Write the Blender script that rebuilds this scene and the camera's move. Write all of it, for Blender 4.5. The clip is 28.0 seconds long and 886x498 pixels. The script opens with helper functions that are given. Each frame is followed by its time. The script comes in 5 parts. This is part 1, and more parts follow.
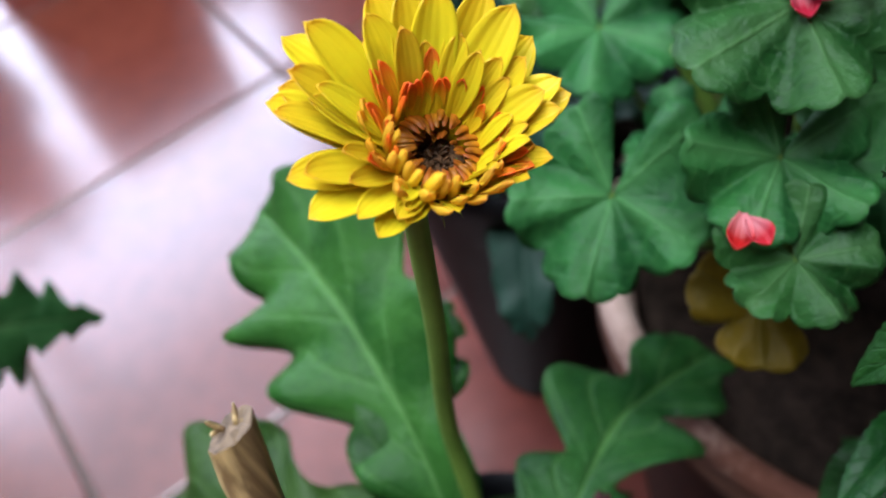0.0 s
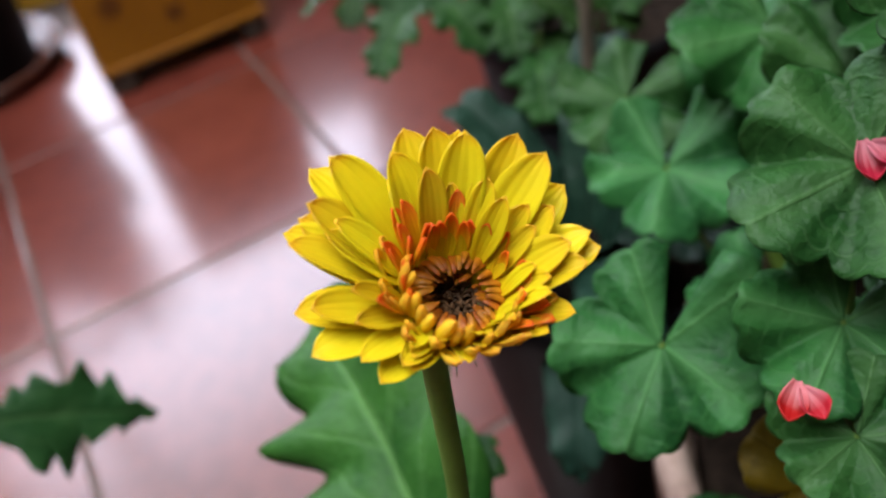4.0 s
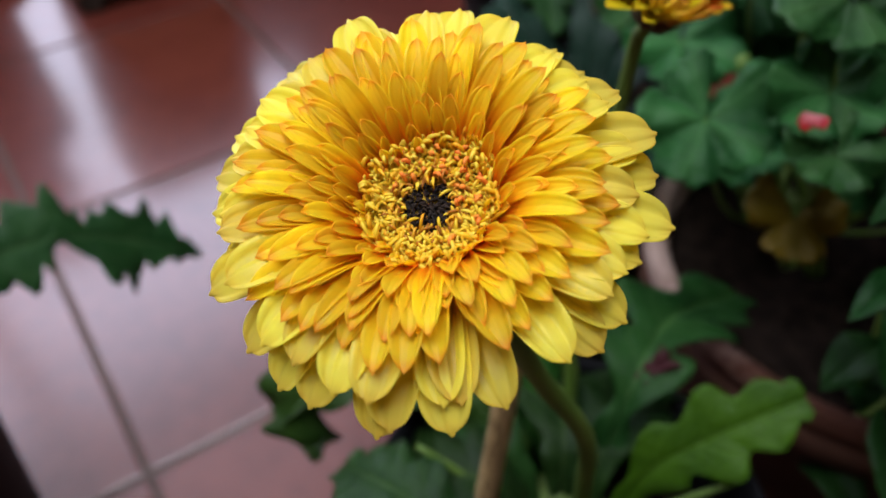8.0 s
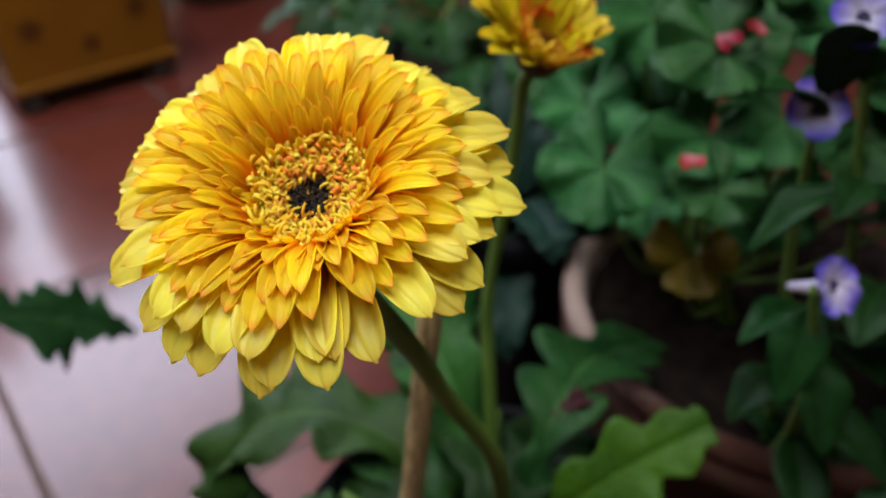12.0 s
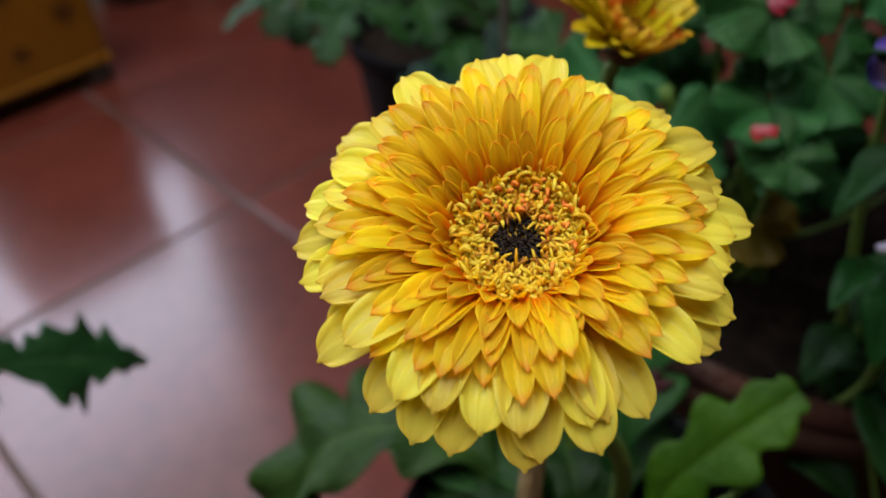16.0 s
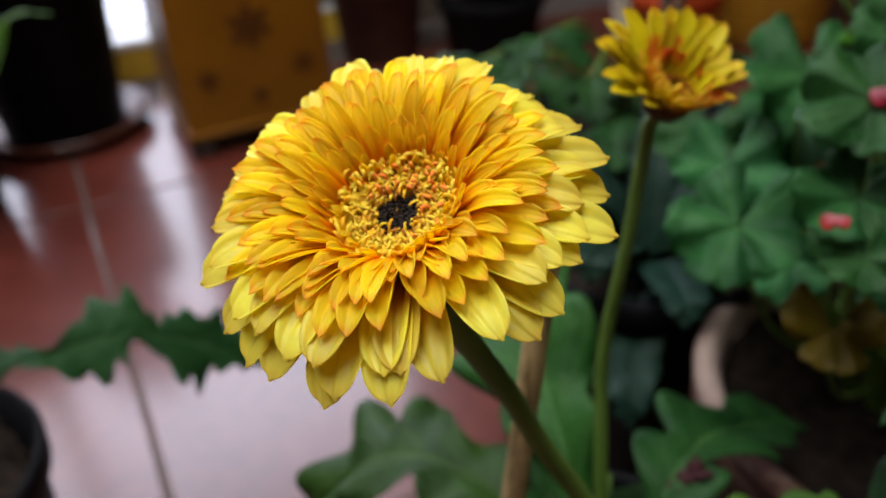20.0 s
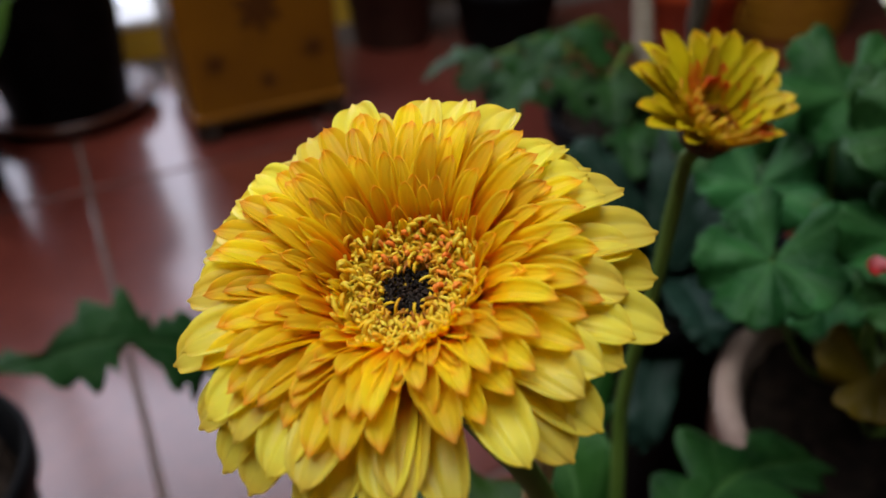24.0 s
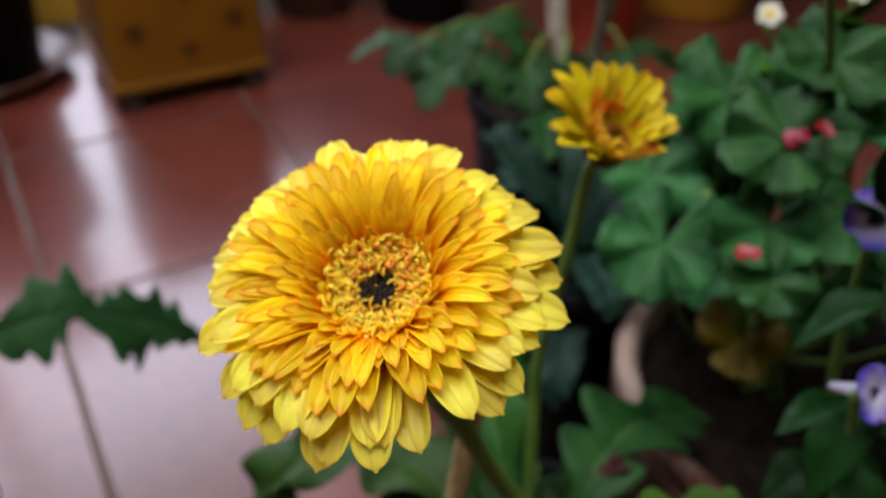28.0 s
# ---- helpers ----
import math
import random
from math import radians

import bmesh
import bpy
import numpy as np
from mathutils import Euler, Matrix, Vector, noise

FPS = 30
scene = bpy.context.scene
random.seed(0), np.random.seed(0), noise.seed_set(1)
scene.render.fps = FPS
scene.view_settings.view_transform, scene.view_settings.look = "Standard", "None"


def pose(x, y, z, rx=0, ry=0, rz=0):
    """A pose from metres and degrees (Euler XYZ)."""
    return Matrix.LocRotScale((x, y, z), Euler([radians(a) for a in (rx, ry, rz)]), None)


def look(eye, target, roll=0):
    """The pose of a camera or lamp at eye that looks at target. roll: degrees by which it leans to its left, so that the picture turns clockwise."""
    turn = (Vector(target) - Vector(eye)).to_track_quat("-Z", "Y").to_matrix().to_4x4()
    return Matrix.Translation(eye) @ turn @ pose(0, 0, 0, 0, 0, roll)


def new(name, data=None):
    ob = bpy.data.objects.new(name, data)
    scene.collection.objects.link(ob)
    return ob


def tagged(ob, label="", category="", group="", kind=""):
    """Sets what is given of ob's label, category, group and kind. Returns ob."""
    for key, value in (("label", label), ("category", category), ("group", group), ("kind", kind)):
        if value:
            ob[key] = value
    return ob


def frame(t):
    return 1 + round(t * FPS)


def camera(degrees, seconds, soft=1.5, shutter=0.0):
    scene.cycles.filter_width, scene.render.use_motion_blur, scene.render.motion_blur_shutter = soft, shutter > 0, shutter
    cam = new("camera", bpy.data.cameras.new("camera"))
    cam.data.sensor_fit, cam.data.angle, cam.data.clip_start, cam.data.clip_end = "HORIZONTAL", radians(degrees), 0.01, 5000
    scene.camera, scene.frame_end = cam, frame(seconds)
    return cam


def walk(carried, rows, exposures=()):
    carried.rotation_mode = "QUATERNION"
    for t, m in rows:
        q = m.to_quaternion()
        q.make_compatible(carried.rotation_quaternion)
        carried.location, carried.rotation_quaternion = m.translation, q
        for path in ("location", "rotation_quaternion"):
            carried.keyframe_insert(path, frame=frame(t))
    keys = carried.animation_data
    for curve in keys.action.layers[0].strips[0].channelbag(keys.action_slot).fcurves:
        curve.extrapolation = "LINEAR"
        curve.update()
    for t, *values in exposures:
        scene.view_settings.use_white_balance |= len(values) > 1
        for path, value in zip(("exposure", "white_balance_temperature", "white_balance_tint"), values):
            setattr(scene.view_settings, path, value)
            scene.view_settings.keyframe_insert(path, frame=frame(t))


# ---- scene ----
LENS = 56.0
cam = camera(LENS, 28.0, soft=1.7)
cam.data.dof.use_dof = True
cam.data.dof.focus_distance = 0.135
cam.data.dof.aperture_fstop = 13.0
ROWS = [
    (0.0, 0.0709, 0.0053, 0.5234, 37.33, 9.09, -8.59),
    (0.5, 0.0729, 0.0121, 0.5254, 38.12, 11.79, -9.45),
    (1.0, 0.0758, 0.0154, 0.5216, 39.01, 13.73, -9.80),
    (1.5, 0.0774, 0.0169, 0.5196, 39.99, 15.43, -9.33),
    (2.0, 0.0815, 0.0169, 0.5178, 41.63, 16.20, -7.29),
    (2.5, 0.0798, 0.0161, 0.5121, 45.30, 12.86, -6.41),
    (4.5, 0.0804, 0.0056, 0.5265, 46.92, 8.65, 0.07),
    (5.0, 0.0622, -0.0247, 0.5341, 48.66, 6.25, 0.61),
    (5.5, 0.0493, -0.0679, 0.5419, 50.23, 7.27, 2.34),
    (6.0, 0.0408, -0.0938, 0.5418, 50.24, 5.82, 2.69),
    (6.5, 0.0336, -0.1069, 0.5428, 50.59, 3.29, 1.39),
    (7.0, 0.0130, -0.1159, 0.5431, 48.74, 2.47, -1.40),
    (7.5, 0.0016, -0.1127, 0.5411, 47.10, 1.79, -3.43),
    (8.0, -0.0032, -0.1051, 0.5407, 45.78, 1.28, -4.35),
    (8.5, -0.0050, -0.0991, 0.5445, 44.03, 1.71, -4.21),
    (9.0, -0.0039, -0.0956, 0.5505, 41.48, 2.73, -3.84),
    (9.5, -0.0003, -0.0950, 0.5577, 40.57, 3.35, -5.01),
    (10.0, 0.0044, -0.1028, 0.5653, 42.04, 2.63, -7.09),
    (10.5, 0.0116, -0.1065, 0.5579, 47.64, 3.18, -6.16),
    (11.0, 0.0261, -0.1216, 0.5429, 52.42, 2.05, -2.70),
    (11.5, 0.0216, -0.1355, 0.5381, 52.54, 1.33, -4.07),
    (13.5, -0.0446, -0.1114, 0.5287, 51.36, 1.04, -22.67),
    (14.0, -0.0475, -0.1145, 0.5430, 46.68, 3.35, -22.87),
    (14.5, -0.0437, -0.1060, 0.5492, 45.17, 2.98, -22.41),
    (15.0, -0.0383, -0.1034, 0.5471, 47.62, 4.32, -20.89),
    (15.5, -0.0392, -0.1036, 0.5429, 49.40, 3.49, -18.62),
    (16.0, -0.0366, -0.1050, 0.5398, 50.27, 3.14, -15.64),
    (16.5, -0.0249, -0.1082, 0.5374, 51.68, 3.03, -9.18),
    (17.0, -0.0109, -0.1121, 0.5404, 52.19, 2.82, -3.45),
    (17.5, 0.0008, -0.1150, 0.5391, 53.87, 3.06, 1.01),
    (18.0, 0.0111, -0.1194, 0.5371, 54.95, 2.91, 3.46),
    (18.5, 0.0220, -0.1256, 0.5371, 55.91, 2.97, 4.96),
    (19.0, 0.0272, -0.1259, 0.5341, 56.61, 2.92, 4.30),
    (19.5, 0.0250, -0.1311, 0.5306, 57.19, 3.06, 3.71),
    (20.0, 0.0180, -0.1327, 0.5265, 57.34, 2.95, 2.53),
    (20.5, 0.0117, -0.1289, 0.5240, 56.73, 2.23, 0.96),
    (22.5, -0.0006, -0.1075, 0.5178, 55.10, 2.92, -1.56),
    (23.0, 0.0007, -0.1034, 0.5234, 53.60, 2.82, -1.96),
    (23.5, 0.0041, -0.1010, 0.5294, 54.95, 2.68, -0.57),
    (24.0, 0.0150, -0.1051, 0.5277, 56.14, 1.92, 3.69),
    (24.5, 0.0253, -0.1094, 0.5339, 58.05, 2.78, 4.76),
    (25.0, 0.0304, -0.1235, 0.5337, 59.37, 2.61, 6.22),
    (25.5, 0.0335, -0.1305, 0.5375, 60.53, 2.58, 5.48),
    (26.0, 0.0270, -0.1401, 0.5407, 60.34, 2.59, 3.49),
    (26.5, 0.0241, -0.1476, 0.5427, 60.01, 1.05, 3.37),
    (27.0, 0.0185, -0.1469, 0.5433, 58.44, 0.46, 1.93),
    (27.5, 0.0106, -0.1380, 0.5455, 56.30, 0.19, 0.33),
    (28.0, 0.0087, -0.1352, 0.5595, 53.57, -1.25, -1.08),
]
EXPOSURES = [(0.0, 0.55, 5950, 10), (1.0, 0.42, 6050, 10), (2.0, 0.22, 6200, 10), (2.5, 0.22, 6250, 10), (4.5, 0.4, 6500, 10), (5.0, 0.3, 6500, 10), (6.5, -0.24, 6450, 10), (8.0, -0.46, 6250, 14),
             (9.0, -0.58, 6200, 15), (10.0, -0.72, 6250, 14), (11.0, -0.58, 6350, 11), (13.5, -0.15, 6250, 10), (14.0, -0.22, 6250, 10), (15.0, -0.4, 6300, 10), (16.0, -0.64, 6400, 10), (17.0, -0.78, 6450, 10),
             (18.0, -0.76, 6500, 10), (20.0, -0.38, 6500, 9), (22.5, -0.56, 6500, 10), (24.0, -0.80, 6500, 10), (25.0, -0.58, 6500, 10), (27.0, -0.30, 6500, 10), (28.0, -0.30, 6500, 10)]
walk(cam, [(t, pose(x, y, z, rx, ry, rz)) for t, x, y, z, rx, ry, rz in ROWS], EXPOSURES)

# ---- world and light ----
world = bpy.data.worlds.new("sky")
scene.world = world
world.use_nodes = True
wn, wl = world.node_tree.nodes, world.node_tree.links
sky = wn.new("ShaderNodeTexSky")
sky.sky_type, sky.sun_disc = "NISHITA", False
sky.sun_elevation, sky.sun_rotation = radians(55), radians(-40)
wn["Background"].inputs["Strength"].default_value = 0.12
wl.new(sky.outputs[0], wn["Background"].inputs["Color"])


def area_light(name, m, w, h, power, colour):
    data = bpy.data.lights.new(name, "AREA")
    data.shape, data.size, data.size_y, data.energy, data.color = "RECTANGLE", w, h, power, colour
    ob = new(name, data)
    ob.matrix_world = m
    return ob


U = Vector((0.870, 0.483, 0.0)).normalized()      # along the window wall and one set of joints
V = Vector((-U.y, U.x, 0.0))                      # away from the room, through that wall
WALL = Vector((-0.66, 1.26, 0.0))                 # a point at the foot of the window wall, room side


def on_wall(a, z, out=0.0):
    return WALL + U * a + V * out + Vector((0, 0, z))


area_light("window_daylight", look(on_wall(-0.25, 1.15, 0.05), on_wall(-0.25, 0.2, -1.5)), 1.6, 1.9, 10.0, (0.92, 0.95, 1.0))
# Added lamp with no known source; lights the flowers from overhead
top_lamp = area_light("added_overhead_light", look((-0.38, -0.12, 2.56), (-0.28, -0.02, 0.0)), 1.8, 1.8, 66.0, (0.96, 0.985, 1.0))
top_lamp.data.spread = radians(125)


# ---- material kit ----
def material(name):
    m = bpy.data.materials.new(name)
    m.use_nodes = True
    nt = m.node_tree
    return m, nt.nodes, nt.links, nt.nodes["Principled BSDF"]


def socket(value, l, target):
    if isinstance(value, bpy.types.NodeSocket):
        l.new(value, target)
    elif isinstance(value, (tuple, list)):
        target.default_value = (*value, 1.0) if len(value) == 3 else value
    else:
        target.default_value = value


def calc(n, l, op, a, b=0.0, c=0.0, clamp=False):
    k = n.new("ShaderNodeMath")
    k.operation, k.use_clamp = op, clamp
    for i, v in enumerate((a, b, c)):
        socket(v, l, k.inputs[i])
    return k.outputs[0]


def blend(n, l, f, a, b, mode="MIX"):
    k = n.new("ShaderNodeMix")
    k.data_type, k.blend_type = "RGBA", mode
    socket(f, l, k.inputs["Factor"])
    for name, v in (("A", a), ("B", b)):
        socket(v, l, [i for i in k.inputs if i.name == name and i.type == "RGBA"][0])
    return [o for o in k.outputs if o.type == "RGBA"][0]


def ramp(n, l, f, stops):
    k = n.new("ShaderNodeValToRGB")
    e = k.color_ramp.elements
    while len(e) < len(stops):
        e.new(0.5)
    for el, (p, c) in zip(e, stops):
        el.position, el.color = p, (*c, 1.0)
    l.new(f, k.inputs[0])
    return k.outputs[0]


def smooth(n, l, v, lo, hi):
    k = n.new("ShaderNodeMapRange")
    k.interpolation_type = "SMOOTHSTEP"
    socket(v, l, k.inputs["Value"])
    k.inputs["From Min"].default_value, k.inputs["From Max"].default_value = lo, hi
    return k.outputs["Result"]


def noisy(n, l, scale, detail=4.0, rough=0.55, coords="Object"):
    c = n.new("ShaderNodeTexCoord")
    k = n.new("ShaderNodeTexNoise")
    k.inputs["Scale"].default_value, k.inputs["Detail"].default_value, k.inputs["Roughness"].default_value = scale, detail, rough
    l.new(c.outputs[coords], k.inputs["Vector"])
    return k.outputs["Fac"]


def attr(n, name):
    k = n.new("ShaderNodeAttribute")
    k.attribute_name = name
    return k.outputs["Fac"]


def bump(n, l, height, strength, dist, bsdf):
    k = n.new("ShaderNodeBump")
    k.inputs["Strength"].default_value, k.inputs["Distance"].default_value = strength, dist
    l.new(height, k.inputs["Height"])
    l.new(k.outputs[0], bsdf.inputs["Normal"])
    return k.outputs[0]


def translucent(m, n, l, bsdf, colour, amount, normal=None):
    t, mix = n.new("ShaderNodeBsdfTranslucent"), n.new("ShaderNodeMixShader")
    socket(colour, l, t.inputs["Color"])
    if normal is not None:
        l.new(normal, t.inputs["Normal"])
    mix.inputs[0].default_value = amount
    l.new(bsdf.outputs[0], mix.inputs[1])
    l.new(t.outputs[0], mix.inputs[2])
    l.new(mix.outputs[0], n["Material Output"].inputs["Surface"])


def plain(name, a, b, rough=0.6, scale=60.0, bump_d=0.0004, metal=0.0, fine=400.0, spec=0.4):
    """A surface of two close colours in large and fine patches, with a little relief."""
    m, n, l, p = material(name)
    big, small = noisy(n, l, scale), noisy(n, l, fine, 6.0, 0.7)
    f = calc(n, l, "ADD", calc(n, l, "MULTIPLY", big, 0.7), calc(n, l, "MULTIPLY", small, 0.3))
    socket(blend(n, l, smooth(n, l, f, 0.3, 0.7), a, b), l, p.inputs["Base Color"])
    socket(calc(n, l, "MULTIPLY_ADD", small, 0.25, rough - 0.12), l, p.inputs["Roughness"])
    p.inputs["Metallic"].default_value = metal
    p.inputs["Specular IOR Level"].default_value = spec
    bump(n, l, f, 0.6, bump_d, p)
    return m


def petal_material(name, base, mid, tip, edge, edge_amount, streak=5.0, see=0.5, gloss=0.3):
    m, n, l, p = material(name)
    a, b = attr(n, "along"), attr(n, "across")
    v = calc(n, l, "ABSOLUTE", b)
    rnd = n.new("ShaderNodeObjectInfo").outputs["Random"]
    c = ramp(n, l, a, [(0.0, base), (0.22, base), (0.62, mid), (0.88, tip), (1.0, tip)])
    rim = calc(n, l, "MULTIPLY", calc(n, l, "MAXIMUM", calc(n, l, "MULTIPLY", smooth(n, l, v, 0.7, 1.7), smooth(n, l, a, 0.6, 1.0)), smooth(n, l, a, 0.88, 1.0)), edge_amount)
    c = blend(n, l, rim, c, edge)
    lines = calc(n, l, "SINE", calc(n, l, "MULTIPLY", b, streak * 3.1416))
    grain = noisy(n, l, 350.0, 3.0)
    c = blend(n, l, calc(n, l, "MULTIPLY", smooth(n, l, lines, -1.0, 1.0), 0.09), c, blend(n, l, 1.0, c, (0.95, 0.88, 0.75), "MULTIPLY"))
    c = blend(n, l, calc(n, l, "MULTIPLY", smooth(n, l, grain, 0.35, 0.7), 0.25), c, blend(n, l, 1.0, c, (1.0, 0.92, 0.75), "MULTIPLY"))
    hs = n.new("ShaderNodeHueSaturation")
    l.new(calc(n, l, "MULTIPLY_ADD", rnd, 0.022, 0.489), hs.inputs["Hue"])
    l.new(calc(n, l, "MULTIPLY_ADD", rnd, 0.16, 0.9), hs.inputs["Value"])
    l.new(c, hs.inputs["Color"])
    l.new(hs.outputs[0], p.inputs["Base Color"])
    p.inputs["Roughness"].default_value, p.inputs["Specular IOR Level"].default_value = 0.50 - 0.3 * gloss, gloss
    nrm = bump(n, l, calc(n, l, "ADD", lines, calc(n, l, "MULTIPLY", grain, 1.5)), 0.2, 0.0002, p)
    translucent(m, n, l, p, blend(n, l, 1.0, hs.outputs[0], (1.0, 0.95, 0.6), "MULTIPLY"), see, nrm)
    return m


def leaf_material(name, dark, light, vein, veins=9.0, slope=1.2, rough=0.45, see=0.22, palmate=False):
    m, n, l, p = material(name)
    a, b = attr(n, "along"), attr(n, "across")
    v = calc(n, l, "ABSOLUTE", b)
    if palmate:
        mask = calc(n, l, "MAXIMUM", smooth(n, l, v, 0.028, 0.006), calc(n, l, "MULTIPLY", smooth(n, l, v, 0.20, 0.0), 0.5))
        mask = calc(n, l, "MAXIMUM", mask, calc(n, l, "MULTIPLY", smooth(n, l, a, 0.55, 0.0), 0.45))
        side = smooth(n, l, calc(n, l, "SINE", calc(n, l, "MULTIPLY", calc(n, l, "SUBTRACT", a, calc(n, l, "MULTIPLY", v, 0.7)), 44.0)), 0.8, 1.0)
    else:
        mask = smooth(n, l, v, 0.075, 0.02)
        side = smooth(n, l, calc(n, l, "SINE", calc(n, l, "MULTIPLY", calc(n, l, "SUBTRACT", a, calc(n, l, "MULTIPLY", v, slope / veins)), veins * 6.2832)), 0.86, 1.0)
    both = calc(n, l, "MAXIMUM", mask, calc(n, l, "MULTIPLY", side, 0.3 if palmate else 0.35))
    big, small = noisy(n, l, 40.0, 3.0), noisy(n, l, 420.0, 5.0, 0.6)
    f = smooth(n, l, calc(n, l, "ADD", calc(n, l, "MULTIPLY", big, 0.65), calc(n, l, "MULTIPLY", small, 0.35)), 0.3, 0.7)
    c = blend(n, l, calc(n, l, "MULTIPLY", both, 0.8 if palmate else 0.52), blend(n, l, f, dark, light), vein)
    rnd = n.new("ShaderNodeObjectInfo").outputs["Random"]
    hs = n.new("ShaderNodeHueSaturation")
    l.new(calc(n, l, "MULTIPLY_ADD", rnd, 0.03, 0.485), hs.inputs["Hue"])
    l.new(calc(n, l, "MULTIPLY_ADD", rnd, 0.55, 0.7), hs.inputs["Value"])
    l.new(c, hs.inputs["Color"])
    l.new(hs.outputs[0], p.inputs["Base Color"])
    socket(calc(n, l, "MULTIPLY_ADD", small, 0.2, rough - 0.1), l, p.inputs["Roughness"])
    p.inputs["Specular IOR Level"].default_value = 0.16
    mid = noisy(n, l, 130.0, 3.0)
    nrm = bump(n, l, calc(n, l, "SUBTRACT", calc(n, l, "MULTIPLY_ADD", small, 0.6, calc(n, l, "MULTIPLY", mid, 2.0 if palmate else 1.6)), calc(n, l, "MULTIPLY", both, 0.35 if palmate else 1.0)), 0.8, 0.0011, p)
    translucent(m, n, l, p, blend(n, l, 1.0, hs.outputs[0], (1.1, 1.35, 0.5), "MULTIPLY"), see, nrm)
    return m


M = {}
M["outer"] = petal_material("lemon_petal", (0.95, 0.64, 0.015), (0.96, 0.88, 0.08), (0.96, 0.89, 0.14), (0.88, 0.56, 0.06), 0.30, see=0.62, gloss=0.4)
# Petal yellows; bases also carry orange shade, and tips pale highlight, in the colour
M["middle"] = petal_material("golden_petal", (0.99, 0.38, 0.002), (0.99, 0.80, 0.012), (0.99, 0.86, 0.040), (0.98, 0.34, 0.03), 0.50, streak=4.0, see=0.70, gloss=0.3)
M["inner"] = petal_material("amber_petal", (0.99, 0.36, 0.002), (0.99, 0.76, 0.012), (0.99, 0.85, 0.045), (0.98, 0.34, 0.03), 0.42, streak=4.0, see=0.70, gloss=0.3)
M["bud_outer"] = petal_material("bud_yellow_petal", (0.68, 0.48, 0.005), (0.71, 0.59, 0.010), (0.71, 0.55, 0.010), (0.84, 0.36, 0.02), 0.4, see=0.4)
M["bud_inner"] = petal_material("bud_orange_petal", (0.86, 0.58, 0.01), (0.87, 0.48, 0.012), (0.86, 0.24, 0.02), (0.84, 0.16, 0.02), 0.6)
M["bud_finger"] = petal_material("bud_finger_petal", (0.80, 0.50, 0.01), (0.87, 0.64, 0.03), (0.87, 0.60, 0.05), (0.85, 0.36, 0.03), 0.5)
M["bud_core"] = petal_material("bud_core_petal", (0.80, 0.34, 0.012), (0.66, 0.24, 0.010), (0.30, 0.09, 0.006), (0.40, 0.11, 0.010), 0.4, see=0.4)
M["floret_base"] = plain("floret_bed", (0.68, 0.34, 0.010), (0.86, 0.56, 0.025), 0.7, 300.0, 0.0004)
M["floret_red"] = plain("orange_floret", (0.8, 0.16, 0.015), (0.82, 0.3, 0.03), 0.6, 200.0, 0.0002)

def floret_material(name, low, mid, high):
    m, n, l, p = material(name)
    rnd = n.new("ShaderNodeNewGeometry").outputs["Random Per Island"]
    c = ramp(n, l, rnd, [(0.0, low), (0.4, mid), (1.0, high)])
    g = noisy(n, l, 900.0, 3.0)
    l.new(blend(n, l, calc(n, l, "MULTIPLY", g, 0.3), c, blend(n, l, 1.0, c, (0.9, 0.7, 0.5), "MULTIPLY")), p.inputs["Base Color"])
    p.inputs["Roughness"].default_value = 0.5
    nrm = bump(n, l, g, 0.3, 0.0001, p)
    translucent(m, n, l, p, c, 0.35, nrm)
    return m


M["floret"] = floret_material("pollen_floret", (0.93, 0.54, 0.010), (0.94, 0.71, 0.03), (0.95, 0.80, 0.09))
M["amber_floret"] = floret_material("amber_floret", (0.42, 0.15, 0.008), (0.74, 0.36, 0.012), (0.90, 0.60, 0.04))
M["bud_eye"] = plain("brown_bud_eye", (0.03, 0.012, 0.003), (0.09, 0.036, 0.006), 0.8, 500.0, 0.0004)
M["disc"] = plain("dark_disc", (0.006, 0.003, 0.002), (0.028, 0.012, 0.005), 0.8, 500.0, 0.0006)
M["stem"] = plain("fuzzy_stem", (0.065, 0.125, 0.012), (0.12, 0.20, 0.03), 0.6, 40.0, 0.0003)
M["calyx"] = plain("calyx_green", (0.05, 0.09, 0.015), (0.10, 0.15, 0.03), 0.6, 200.0, 0.0003)
M["gerbera_leaf"] = leaf_material("gerbera_leaf", (0.006, 0.027, 0.005), (0.021, 0.063, 0.012), (0.075, 0.15, 0.04))
M["broad_leaf"] = leaf_material("broad_leaf", (0.011, 0.042, 0.006), (0.034, 0.092, 0.015), (0.09, 0.18, 0.05), veins=7.0)
M["fresh_leaf"] = leaf_material("fresh_leaf", (0.020, 0.062, 0.002), (0.048, 0.120, 0.005), (0.09, 0.19, 0.02))
M["thistle_leaf"] = leaf_material("toothed_leaf", (0.00936, 0.03276, 0.0078), (0.02028, 0.0546, 0.01404), (0.0546, 0.1014, 0.0351))
M["geranium_leaf"] = leaf_material("geranium_leaf", (0.0070, 0.042, 0.0100), (0.024, 0.106, 0.022), (0.060, 0.160, 0.050), palmate=True, rough=0.46)
M["lance_leaf"] = leaf_material("serrated_leaf", (0.0045, 0.022, 0.0035), (0.013, 0.048, 0.008), (0.032, 0.085, 0.02))
M["blue_leaf"] = leaf_material("crinkled_leaf", (0.007, 0.024, 0.015), (0.016, 0.044, 0.028), (0.04, 0.078, 0.055), veins=16.0)
M["yellow_leaf"] = leaf_material("withering_leaf", (0.1014, 0.0702, 0.00312), (0.1716, 0.1209, 0.00624), (0.1092, 0.0858, 0.00936), palmate=True)
M["dead_leaf"] = leaf_material("withered_leaf", (0.030, 0.006, 0.008), (0.060, 0.014, 0.016), (0.05, 0.02, 0.02))
